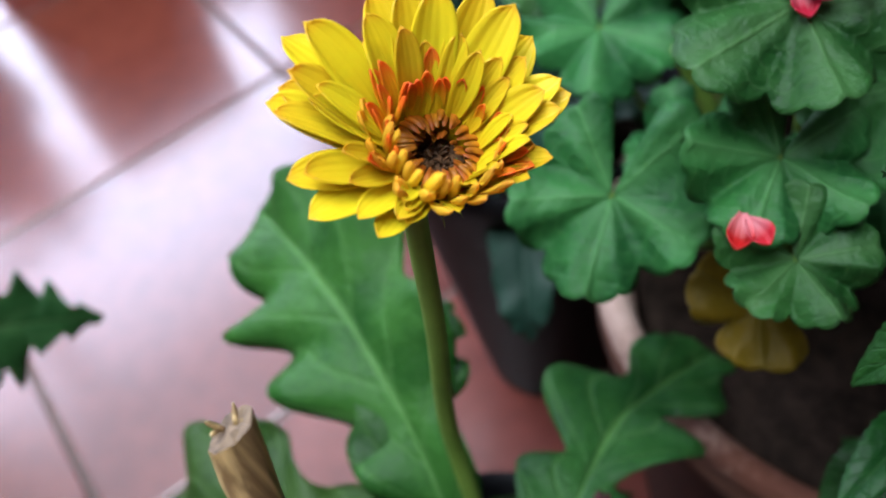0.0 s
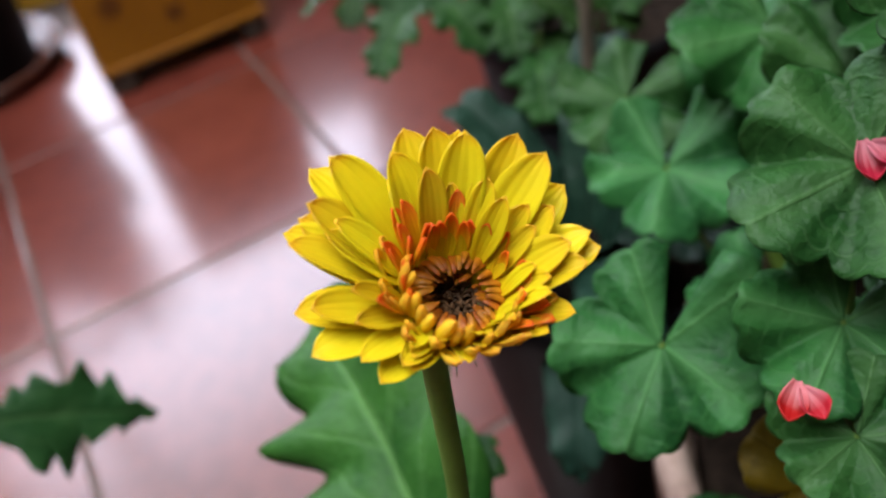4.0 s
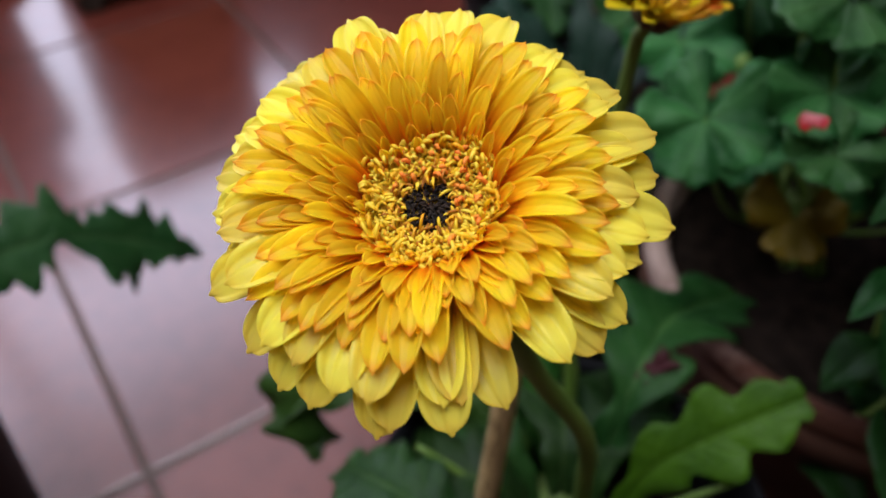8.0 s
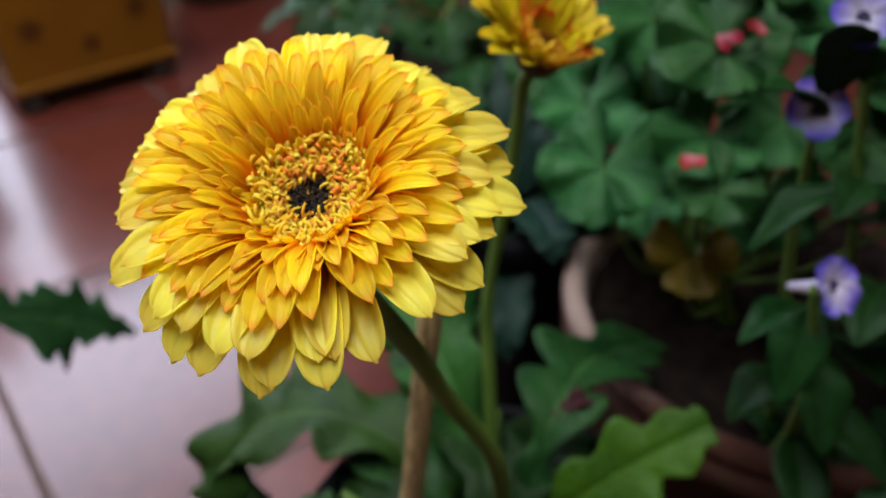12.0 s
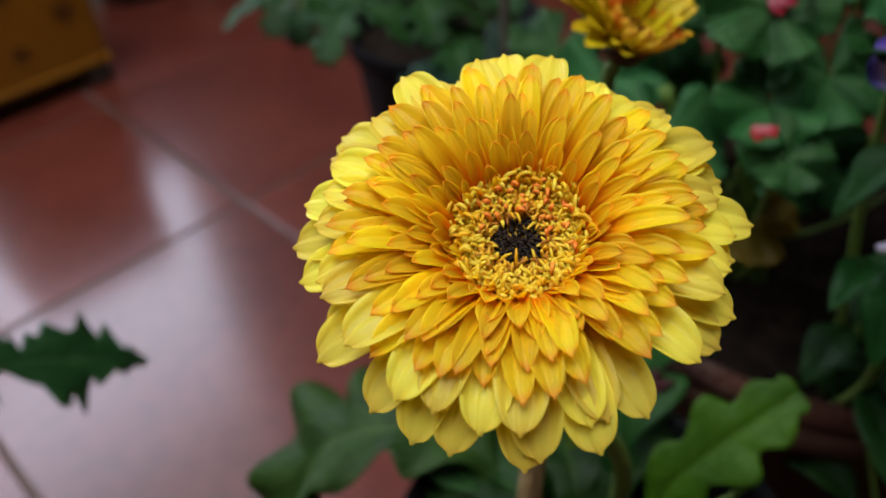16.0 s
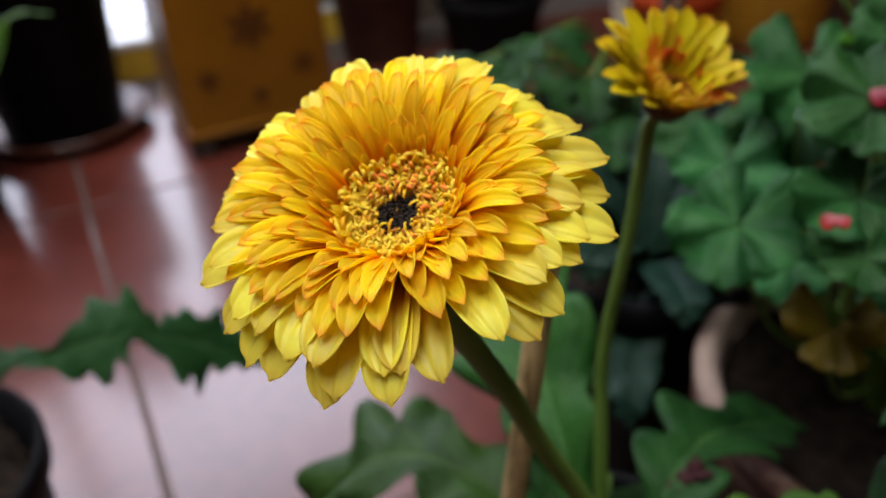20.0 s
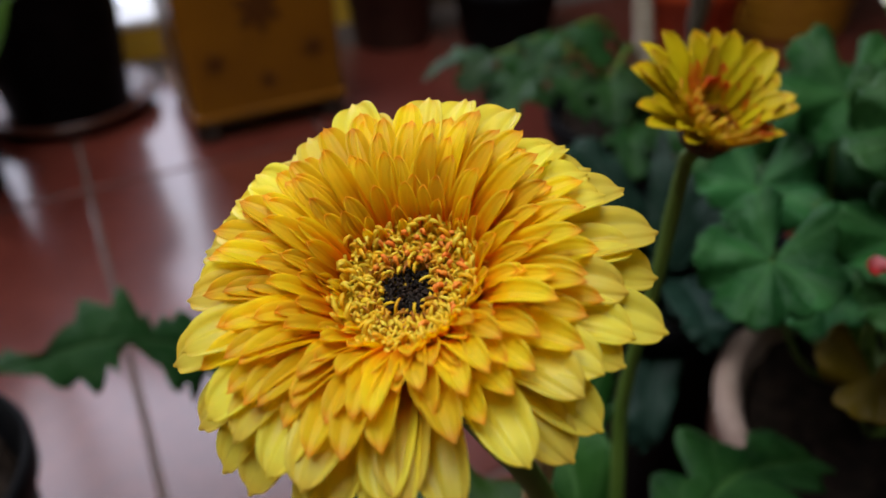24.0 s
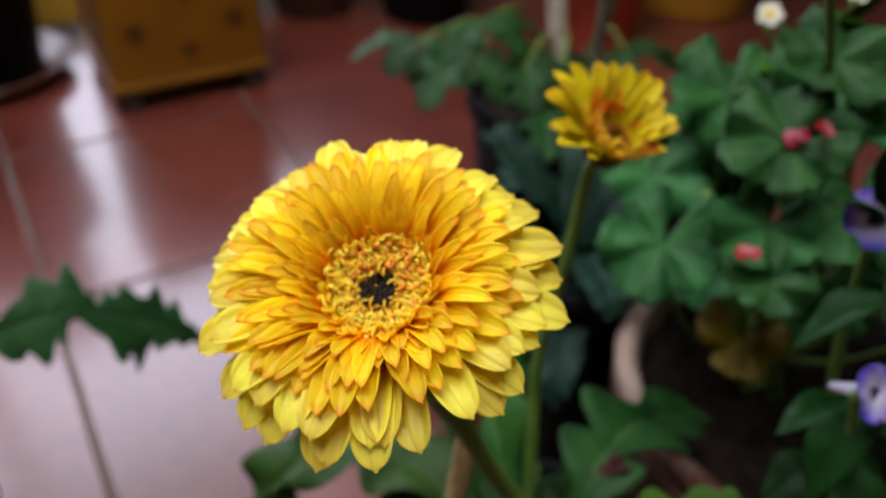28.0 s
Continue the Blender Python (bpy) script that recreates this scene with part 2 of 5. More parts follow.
M["red_petal"] = petal_material("red_petal", (0.60, 0.20, 0.24), (0.43, 0.010, 0.024), (0.46, 0.014, 0.030), (0.7, 0.1, 0.1), 0.2)
M["violet"] = petal_material("violet_petal", (0.62, 0.58, 0.82), (0.34, 0.28, 0.78), (0.13, 0.09, 0.60), (0.10, 0.06, 0.55), 0.6)
M["white_petal"] = petal_material("white_petal", (0.75, 0.75, 0.7), (0.82, 0.82, 0.82), (0.8, 0.8, 0.84), (0.7, 0.4, 0.55), 0.2)
M["throat"] = plain("dark_throat", (0.01, 0.006, 0.03), (0.03, 0.012, 0.06), 0.6, 300.0, 0.0002)
M["nectar"] = plain("yellow_mark", (0.75, 0.48, 0.02), (0.82, 0.6, 0.05), 0.6, 300.0, 0.0002)
def weathered_bamboo():
    """Split bamboo: pale straw with dark fibres that run along the stick."""
    m, n, l, p = material("weathered_bamboo")
    c, mp = n.new("ShaderNodeTexCoord"), n.new("ShaderNodeMapping")
    mp.inputs["Scale"].default_value = (1.0, 1.0, 0.035)
    l.new(c.outputs["Object"], mp.inputs["Vector"])
    tex = n.new("ShaderNodeTexNoise")
    tex.inputs["Scale"].default_value, tex.inputs["Detail"].default_value = 620.0, 6.0
    l.new(mp.outputs[0], tex.inputs["Vector"])
    fibre, patch = tex.outputs[0], noisy(n, l, 45.0, 3.0)
    f = smooth(n, l, calc(n, l, "ADD", calc(n, l, "MULTIPLY", fibre, 0.7), calc(n, l, "MULTIPLY", patch, 0.3)), 0.36, 0.62)
    socket(blend(n, l, f, (0.15, 0.095, 0.04), (0.47, 0.335, 0.155)), l, p.inputs["Base Color"])
    p.inputs["Roughness"].default_value, p.inputs["Specular IOR Level"].default_value = 0.6, 0.3
    bump(n, l, fibre, 0.7, 0.0006, p)
    return m


M["bamboo"] = weathered_bamboo()
M["bamboo_end"] = plain("bamboo_end", (0.035, 0.022, 0.014), (0.20, 0.14, 0.09), 0.85, 300.0, 0.001)
M["cane"] = plain("dark_cane", (0.05, 0.04, 0.03), (0.10, 0.08, 0.055), 0.6, 60.0, 0.0005)
M["pale_cane"] = plain("pale_cane", (0.22, 0.17, 0.12), (0.34, 0.28, 0.22), 0.7, 60.0, 0.0006)
M["black_plastic"] = plain("black_plastic", (0.005, 0.005, 0.006), (0.011, 0.011, 0.012), 0.55, 30.0, 0.0003, spec=0.05)
M["blue_black"] = plain("blue_black_plastic", (0.006, 0.010, 0.016), (0.012, 0.018, 0.028), 0.4, 30.0, 0.0003)
M["terracotta"] = plain("weathered_terracotta", (0.045, 0.018, 0.011), (0.085, 0.036, 0.022), 0.85, 25.0, 0.0008, spec=0.2)


def limed_clay():
    """Red clay with lime bloomed out along one side."""
    m, n, l, p = material("limed_terracotta_rim")
    c = n.new("ShaderNodeTexCoord")
    x = n.new("ShaderNodeSeparateXYZ")
    l.new(c.outputs["Object"], x.inputs[0])
    big, fine = noisy(n, l, 30.0), noisy(n, l, 260.0, 5.0)
    side = calc(n, l, "SUBTRACT", calc(n, l, "MULTIPLY", x.outputs["Y"], 6.0), calc(n, l, "MULTIPLY", x.outputs["X"], 6.0))
    f = smooth(n, l, calc(n, l, "ADD", side, calc(n, l, "MULTIPLY_ADD", fine, 0.5, calc(n, l, "MULTIPLY", big, 0.8))), 0.85, 1.45)
    l.new(blend(n, l, f, blend(n, l, fine, (0.05, 0.017, 0.010), (0.085, 0.032, 0.02)), blend(n, l, big, (0.20, 0.12, 0.095), (0.35, 0.27, 0.225))), p.inputs["Base Color"])
    p.inputs["Roughness"].default_value = 0.9
    p.inputs["Specular IOR Level"].default_value = 0.2
    bump(n, l, fine, 0.5, 0.0008, p)
    return m


M["terra_rim"] = limed_clay()
M["saucer"] = plain("glossy_brown_plastic", (0.07, 0.022, 0.014), (0.10, 0.034, 0.02), 0.2, 20.0, 0.0002)
M["dark_terra"] = plain("dark_terracotta", (0.060, 0.021, 0.012), (0.095, 0.038, 0.022), 0.75, 30.0, 0.0006)
M["soil"] = plain("potting_soil", (0.005, 0.0036, 0.0027), (0.024, 0.016, 0.012), 0.95, 120.0, 0.004, spec=0.04)
M["crumb"] = plain("soil_crumb", (0.03, 0.022, 0.016), (0.20, 0.15, 0.12), 0.95, 150.0, 0.001, spec=0.08)
M["tin"] = plain("yellow_tin", (0.165, 0.058, 0.0006), (0.22, 0.082, 0.0010), 0.4, 8.0, 0.0003)
M["tin_print"] = plain("brown_print", (0.070, 0.020, 0.002), (0.092, 0.030, 0.003), 0.4, 30.0, 0.0002)
M["tin_base"] = plain("rusted_base", (0.02, 0.014, 0.01), (0.05, 0.03, 0.02), 0.7, 50.0, 0.0008)
M["yellow_paint"] = plain("yellow_kerb_paint", (0.62, 0.36, 0.03), (0.70, 0.44, 0.05), 0.6, 12.0, 0.0006)
M["white_paint"] = plain("white_paint", (0.76, 0.76, 0.74), (0.82, 0.82, 0.81), 0.5, 10.0, 0.0004)
M["wall"] = plain("wall_plaster", (0.10, 0.07, 0.05), (0.15, 0.105, 0.075), 0.9, 5.0, 0.0015)
M["ceiling"] = plain("ceiling_plaster", (0.34, 0.32, 0.31), (0.42, 0.40, 0.38), 0.9, 5.0, 0.0015)
M["orange"] = plain("orange_plastic", (0.40, 0.042, 0.006), (0.48, 0.06, 0.009), 0.4, 15.0, 0.0003)
M["amber_plastic"] = plain("amber_plastic", (0.34, 0.14, 0.006), (0.40, 0.18, 0.010), 0.45, 15.0, 0.0003)
M["grout"] = plain("grout", (0.075, 0.055, 0.048), (0.12, 0.092, 0.08), 0.85, 60.0, 0.001)


def tile_material():
    m, n, l, p = material("glazed_red_tile")
    big, mid, small = noisy(n, l, 6.0, 3.0), noisy(n, l, 45.0, 5.0), noisy(n, l, 500.0, 4.0)
    f = calc(n, l, "ADD", calc(n, l, "MULTIPLY", big, 0.55), calc(n, l, "MULTIPLY", mid, 0.45))
    c = blend(n, l, smooth(n, l, f, 0.3, 0.7), (0.08, 0.014, 0.009), (0.13, 0.028, 0.018))
    rnd = n.new("ShaderNodeObjectInfo").outputs["Random"]
    hs = n.new("ShaderNodeHueSaturation")
    l.new(calc(n, l, "MULTIPLY_ADD", rnd, 0.25, 0.87), hs.inputs["Value"])
    l.new(c, hs.inputs["Color"])
    l.new(hs.outputs[0], p.inputs["Base Color"])
    socket(calc(n, l, "MULTIPLY_ADD", mid, 0.12, 0.34), l, p.inputs["Roughness"])
    p.inputs["Specular IOR Level"].default_value = 0.25
    p.inputs["Coat Weight"].default_value, p.inputs["Coat Roughness"].default_value, p.inputs["Coat IOR"].default_value = 1.0, 0.17, 1.6
    bump(n, l, calc(n, l, "ADD", big, calc(n, l, "MULTIPLY", small, 0.08)), 0.25, 0.002, p)
    return m


M["tile"] = tile_material()


# ---- mesh kit ----
def mesh_object(name, verts, faces, mat, parent=None, label="", attrs=None, flat=False, rim=0):
    me = bpy.data.meshes.new(name)
    me.from_pydata([tuple(v) for v in verts], [], [tuple(f) for f in faces])
    if not flat:
        me.polygons.foreach_set("use_smooth", [k < len(faces) - rim for k in range(len(faces))])
    for k, vals in (attrs or {}).items():
        me.attributes.new(k, "FLOAT", "POINT").data.foreach_set("value", np.asarray(vals, dtype=np.float32).ravel())
    me.materials.append(mat)
    me.update()
    ob = new(name, me)
    if parent is not None:
        ob.parent = parent
    if label:
        tagged(ob, label)
    return ob


def part(name, bm, mat, parent, label=""):
    me = bpy.data.meshes.new(name)
    bm.to_mesh(me)
    bm.free()
    me.materials.append(mat)
    ob = new(name, me)
    ob.parent = parent
    if label:
        tagged(ob, label)
    return ob


def sharing(name, data, m, parent):
    ob = new(name, data)
    ob.parent = parent
    ob.matrix_basis = m
    return ob


def thing(name, place, label, category, group=""):
    ob = new(name)
    ob.empty_display_size = 0.02
    ob.location = place
    return tagged(ob, label, category, group)


def sheet(P, th):
    """A thin closed skin over the grid P (rows, columns, 3): vertices and faces."""
    P = np.asarray(P, float)
    m, n = P.shape[:2]
    N = np.cross(np.gradient(P, axis=0), np.gradient(P, axis=1))
    N /= np.linalg.norm(N, axis=2, keepdims=True) + 1e-12
    verts = np.concatenate([P.reshape(-1, 3), (P - N * th).reshape(-1, 3)])
    idx = np.arange(m * n).reshape(m, n)
    a, b, c, d = idx[:-1, :-1].ravel(), idx[1:, :-1].ravel(), idx[1:, 1:].ravel(), idx[:-1, 1:].ravel()
    k = m * n
    faces = np.concatenate([np.stack([a, b, c, d], 1), np.stack([a, d, c, b], 1) + k])
    ring = np.concatenate([idx[0, :-1], idx[:-1, -1], idx[-1, :0:-1], idx[:0:-1, 0]])
    nxt = np.roll(ring, -1)
    rim = np.stack([ring, nxt, nxt + k, ring + k], 1)
    return verts, np.concatenate([faces, rim]).tolist()


def spline(points, n):
    """Catmull-Rom through the points."""
    p = np.array([tuple(q) for q in points], float)
    p = np.vstack([2 * p[0] - p[1], p, 2 * p[-1] - p[-2]])
    out = []
    for u in np.linspace(0, len(p) - 3 - 1e-9, n):
        i, t = int(u), u - int(u)
        a, b, c, d = p[i:i + 4]
        out.append(0.5 * (2 * b + (c - a) * t + (2 * a - 5 * b + 4 * c - d) * t * t + (3 * b - a - 3 * c + d) * t ** 3))
    return np.array(out)


def tube_geo(points, radii, rings=24, sides=10, rough=0.0, seed=0):
    path = spline(points, rings)
    rad = np.interp(np.linspace(0, 1, rings), np.linspace(0, 1, len(radii)), radii)
    rng = np.random.RandomState(seed)
    T = np.gradient(path, axis=0)
    T /= np.linalg.norm(T, axis=1, keepdims=True)
    side = np.cross(T[0], (0.3, 0.9, 0.31))
    verts, faces = [], []
    for i in range(rings):
        side = side - T[i] * (side @ T[i])
        side /= np.linalg.norm(side)
        other = np.cross(T[i], side)
        for k in range(sides):
            w = 2 * math.pi * k / sides
            r = rad[i] * (1 + rough * rng.uniform(-1, 1))
            verts.append(path[i] + r * (side * math.cos(w) + other * math.sin(w)))
    for i in range(rings - 1):
        for k in range(sides):
            a, b = i * sides + k, i * sides + (k + 1) % sides
            faces.append((a, b, b + sides, a + sides))
    faces.append(tuple(range(sides))[::-1])
    faces.append(tuple((rings - 1) * sides + k for k in range(sides)))
    return verts, faces


def tube(name, points, radii, mat, parent, label="", rings=24, sides=10, rough=0.0, seed=0):
    v, f = tube_geo(points, radii, rings, sides, rough, seed)
    return mesh_object(name, v, f, mat, parent, label)


def lathe(name, profile, mat, parent, label="", sides=64, wobble=0.0, seed=0):
    """A turned body from (radius, height) pairs, open or closed along its profile."""
    rng = np.random.RandomState(seed)
    ph = rng.uniform(0, 6.28, 3)
    verts, faces = [], []
    for r, z in profile:
        for k in range(sides):
            w = 2 * math.pi * k / sides
            q = 1 + wobble * (math.sin(2 * w + ph[0]) + 0.5 * math.sin(5 * w + ph[1]))
            verts.append((r * q * math.cos(w), r * q * math.sin(w), z))
    for i in range(len(profile) - 1):
        for k in range(sides):
            a, b = i * sides + k, i * sides + (k + 1) % sides
            faces.append((a, b, b + sides, a + sides))
    faces.append(tuple(range(sides))[::-1])
    faces.append(tuple((len(profile) - 1) * sides + k for k in range(sides)))
    return mesh_object(name, verts, faces, mat, parent, label)


def box(name, size, mat, parent, at=(0, 0, 0), bevel=0.003, label="", turn=None):
    bm = bmesh.new()
    bmesh.ops.create_cube(bm, size=1.0)
    bmesh.ops.scale(bm, vec=size, verts=bm.verts)
    if bevel:
        bmesh.ops.bevel(bm, geom=bm.edges[:], offset=bevel, segments=2, affect="EDGES", profile=0.5)
    ob = part(name, bm, mat, parent, label)
    ob.matrix_basis = Matrix.Translation(at) @ (turn or Matrix.Identity(4))
    return ob


def slab(name, corners, mat, label, category):
    """A straight-sided block from two opposite corners in wall coordinates, or the world's."""
    (x0, y0, z0), (x1, y1, z1) = corners
    v = [(x, y, z) for z in (z0, z1) for y in (y0, y1) for x in (x0, x1)]
    f = [(0, 2, 3, 1), (4, 5, 7, 6), (0, 1, 5, 4), (2, 6, 7, 3), (0, 4, 6, 2), (1, 3, 7, 5)]
    return tagged(mesh_object(name, v, f, mat, flat=True), label, category, kind="structure")


def petal_mesh(name, length, width, mat, arch, cup, tip=0.62, notch=0.0, twist=0.0, seed=0, th=0.00016, rows=20, cols=9, groove=0.06, claw=0.3, blunt=2.3, power=0.5):
    """A petal from its claw along +x; arch: pairs of (share of length, elevation in degrees)."""
    rng = np.random.RandomState(seed)
    s = 1 - (1 - np.linspace(0, 1, rows)) ** 2.0
    ang = np.radians(np.interp(s, [a for a, _ in arch], [b for _, b in arch]))
    step = length * np.diff(s)
    x = np.concatenate([[0], np.cumsum(np.cos(ang[:-1]) * step)])
    z = np.concatenate([[0], np.cumsum(np.sin(ang[:-1]) * step)])
    body = np.clip(s / tip, 0, 1)
    w = width / 2 * (claw + (1 - claw) * np.sin(body * math.pi / 2) ** 1.1)
    end = np.clip((s - tip) / (1 - tip), 0, 1)
    w = w * np.clip(1 - end ** blunt, 0.012, 1) ** power
    v = np.linspace(-1, 1, cols)
    lean, sway = rng.uniform(-0.06, 0.06), rng.uniform(-0.05, 0.05)
    P = np.zeros((rows, cols, 3))
    for i in range(rows):
        tw = twist * s[i] + lean
        off = cup * w[i] * (v ** 2 - 0.3) + groove * w[i] * np.cos(v * 2 * math.pi) * min(1, s[i] * 3)
        y = v * w[i]
        P[i, :, 0] = x[i] - np.sin(ang[i]) * off - notch * length * end[i] * (np.abs(v) ** 3) - 0.03 * length * end[i] ** 2 * v ** 2
        P[i, :, 1] = y * math.cos(tw) + sway * length * s[i] ** 2
        P[i, :, 2] = z[i] + np.cos(ang[i]) * off + y * math.sin(tw)
    verts, faces = sheet(P, -th)
    al = np.repeat(s, cols)
    ac = np.tile(v, rows)
    ob = mesh_object(name, verts, faces, mat, attrs={"along": np.concatenate([al, al]), "across": np.concatenate([ac, ac])}, rim=2 * (rows + cols - 2))
    me = ob.data
    bpy.data.objects.remove(ob)
    return me


def axis_frame(origin, axis, spin=0.0):
    return Matrix.Translation(origin) @ Vector(axis).to_track_quat("Z", "Y").to_matrix().to_4x4() @ pose(0, 0, 0, 0, 0, spin)


def petal_ring(head, count, radius, height, meshes, jitter=1.0, start=0.0, seed=0, shape=None, name="petal"):
    """Petals round a head. shape: from a direction in the world, degrees to raise a petal by and its length."""
    rng = np.random.RandomState(seed)
    turn = head.matrix_basis.to_3x3()
    for k in range(count):
        w = start + 360.0 * k / count + rng.uniform(-1, 1) * jitter * 130.0 / count
        lift, size = shape(turn @ Vector((math.cos(radians(w)), math.sin(radians(w)), 0))) if shape else (0.0, 1.0)
        if size <= 0:
            continue
        e = rng.uniform(-1, 1) * 4 * jitter + lift
        sc = size * (1 + rng.uniform(-0.08, 0.07) * jitter)
        m = pose(0, 0, height + rng.uniform(-0.0006, 0.0006), 0, 0, w) @ pose(radius, 0, 0, rng.uniform(-6, 6) * jitter, -e, 0) @ Matrix.Scale(sc, 4)
        sharing(name, meshes[rng.randint(len(meshes))], m, head)


def leaf_geo(path, width, outline, droop=0.15, ripple=0.03, lobes=7, seed=0, rows=56, cols=13, th=0.0005, up=(0, 0, 1), fold=0.25):
    """A blade along a path of points. outline(s) gives the half width share at s, lobed."""
    rng = np.random.RandomState(seed)
    c = spline(path, rows)
    T = np.gradient(c, axis=0)
    T /= np.linalg.norm(T, axis=1, keepdims=True)
    s, v = np.linspace(0, 1, rows), np.linspace(-1, 1, cols)
    P = np.zeros((rows, cols, 3))
    ph = rng.uniform(0, 6.28, 4)
    for i in range(rows):
        S = np.cross(T[i], up)
        S /= np.linalg.norm(S) + 1e-9
        N = np.cross(S, T[i])
        wl, wr = outline(s[i] + 0.012 * math.sin(ph[0]), 0), outline(s[i], 1)
        w = np.where(v < 0, wl, wr) * width / 2
        lift = fold * np.abs(v) * w - droop * (v ** 2) * w
        wave = ripple * width * np.abs(v) ** 1.5 * np.sin(s[i] * lobes * 6.28 + ph[1] + (v > 0) * ph[2])
        rib = -0.0012 * np.exp(-(v / 0.1) ** 2)
        lean = 0.35 * np.abs(v) * w
        P[i] = c[i] + np.outer(v * w, S) + np.outer(lift + wave + rib, N) + np.outer(lean, T[i])
    verts, faces = sheet(P, th)
    al, ac = np.repeat(s, cols), np.tile(v, rows)
    return verts, faces, {"along": np.concatenate([al, al]), "across": np.concatenate([ac, ac])}


def leaf(name, path, width, outline, mat, parent, label="", **kw):
    v, f, a = leaf_geo(path, width, outline, **kw)
    return mesh_object(name, v, f, mat, parent, label, attrs=a)


def lobed(depth=0.35, n=5, base=0.12, peak=0.62):
    """Half width of a gerbera leaf: narrow below, broad near the end, cut into lobes."""
    def f(s, side):
        env = base + (1 - base) * math.sin(math.pi * min(1, max(0, s)) ** (math.log(0.5) / math.log(peak))) if 0 < s < 1 else 0.02
        if s > 0.93:
            env = max(env, 0.5 * math.sqrt(max(0, 1 - ((s - 0.93) / 0.07) ** 2)))
        cut = (0.5 + 0.5 * math.cos((s * n + 0.15 * side) * 6.2832)) ** 1.5
        return max(0.015, env * (1 - depth * cut * min(1, (1 - s) * 4)))
    return f


def toothed(depth=0.6, n=5):
    def f(s, side):
        env = 0.07 + 0.93 * math.sin(math.pi * min(1, max(0, s * 0.97 + 0.03)) ** 1.9)
        saw = min(1.0, 1.3 * ((s * n + 0.3 * side) % 1.0))
        fine = abs((s * n * 3) % 1.0 - 0.5)
        saw *= 0.72 + 0.28 * math.sin(7.3 * math.floor(s * n + 0.3 * side) + 2.0 * side)
        return max(0.02, env * (1 - depth * saw) * (0.92 + 0.16 * fine))
    return f


def pinnate(n=3, gap=0.14):
    """Half width of a leaf cut nearly to its midrib into lobes, each with sharp teeth."""
    def f(s, side):
        env = 0.05 + 0.95 * math.sin(math.pi * min(1, max(0, s)) ** 2.0) if 0 < s < 1 else 0.02
        u = s * n + 0.30 * side
        q = u % 1.0
        lobe = min(1.0, max(0.0, math.sin(math.pi * q ** 0.8)) ** 1.5 * 1.12)
        if s > 0.72:
            lobe = max(lobe, 0.62)
        tooth = 1 - 0.45 * ((s * n * 4 + 0.4 * side) % 1.0)
        return max(0.02, env * (gap + (1 - gap) * lobe * tooth))
    return f


def lance(teeth=14, depth=0.1):
    def f(s, side):
        env = math.sin(math.pi * min(1, max(0, s)) ** 0.75) ** 0.9 if 0 < s < 1 else 0.0
        return max(0.012, env * (1 - depth * ((s * teeth) % 1.0)))
    return f


def geranium_leaf(parent, centre, radius, normal, turn, mat, seed, label="", lobes=5, open_deg=26.0, cup=0.20, fold=0.19, name="leaf", petiole=None):
    rng = np.random.RandomState(seed)
    A, R = 161, 14
    th0 = np.linspace(-math.pi + radians(open_deg) / 2, math.pi - radians(open_deg) / 2, A)
    rr = np.linspace(0.03, 1.0, R)
    P = np.zeros((A, R, 3))
    al, ac = np.zeros((A, R)), np.zeros((A, R))
    ph = rng.uniform(0, 6.28, 5)
    uneven = rng.uniform(0.9, 1.08, 9)
    for i, w in enumerate(th0):
        u = (w + math.pi) / (2 * math.pi) * lobes
        d = abs(u % 1.0 - 0.5)
        scallop = abs(math.sin(u * 4 * math.pi)) ** 0.7
        grow = np.interp(u, [k + 0.5 for k in range(-1, lobes + 1)], uneven[:lobes + 2])
        out = grow * (1 - (0.20 if lobes > 4 else 0.42) * (2 * d) ** (3.2 if lobes > 4 else 5)) - 0.065 * (1 - scallop) + 0.05 * math.sin(2 * w + ph[0])
        r = rr * out * radius
        crease = fold * (0.7 + 0.5 * math.sin(3 * w + ph[2])) * math.cos(u * 6.2832)
        swell = np.array([noise.noise(Vector((2.2 * q * math.cos(w), 2.2 * q * math.sin(w), seed * 3.7))) for q in rr])
        frill = 0.045 * np.sin(w * 7 + ph[3]) + 0.03 * np.sin(w * 13 + ph[4]) + 0.03 * (1 - scallop)
        P[i, :, 0], P[i, :, 1] = r * math.cos(w), r * math.sin(w)
        pleat = 0.070 * math.cos(u * 4 * math.pi) * rr ** 1.6 * (0.6 + 0.4 * math.sin(5 * w + ph[1]))
        P[i, :, 2] = radius * (0.16 * swell * rr - pleat + cup * rr - 0.10 * rr ** 3 - crease * rr ** 1.3 + 0.06 * np.sin(2 * w + ph[1]) * rr ** 2 + frill * rr ** 4)
        al[i], ac[i] = rr, d * rr
    verts, faces = sheet(P, -0.0005)
    ob = mesh_object(name, verts, faces, mat, parent, label, attrs={"along": np.concatenate([al.ravel()] * 2), "across": np.concatenate([ac.ravel()] * 2)})
    m = axis_frame(centre, normal, turn)
    ob.matrix_basis = m
    if petiole is not None:
        c = Vector(centre)
        mid = c.lerp(Vector(petiole), 0.45) - Vector(normal) * 0.02 + Vector((0, 0, -0.015))
        tube("petiole", [c - Vector(normal) * 0.0006, c - Vector(normal) * 0.012, mid, petiole], [0.0011, 0.0012, 0.0016], M["stem"], parent, rings=14, sides=7)
    return ob


def rebase(ob, place):
    """Move a thing's Empty to its base without moving its parts."""
    ob.location = place
    for c in ob.children:
        c.matrix_parent_inverse = Matrix.Translation(-Vector(place))
    return ob


# ---- the room ----
TILE, JOINT, CORNER = 0.33, 0.005, Vector((-0.078, 0.683, 0.0))

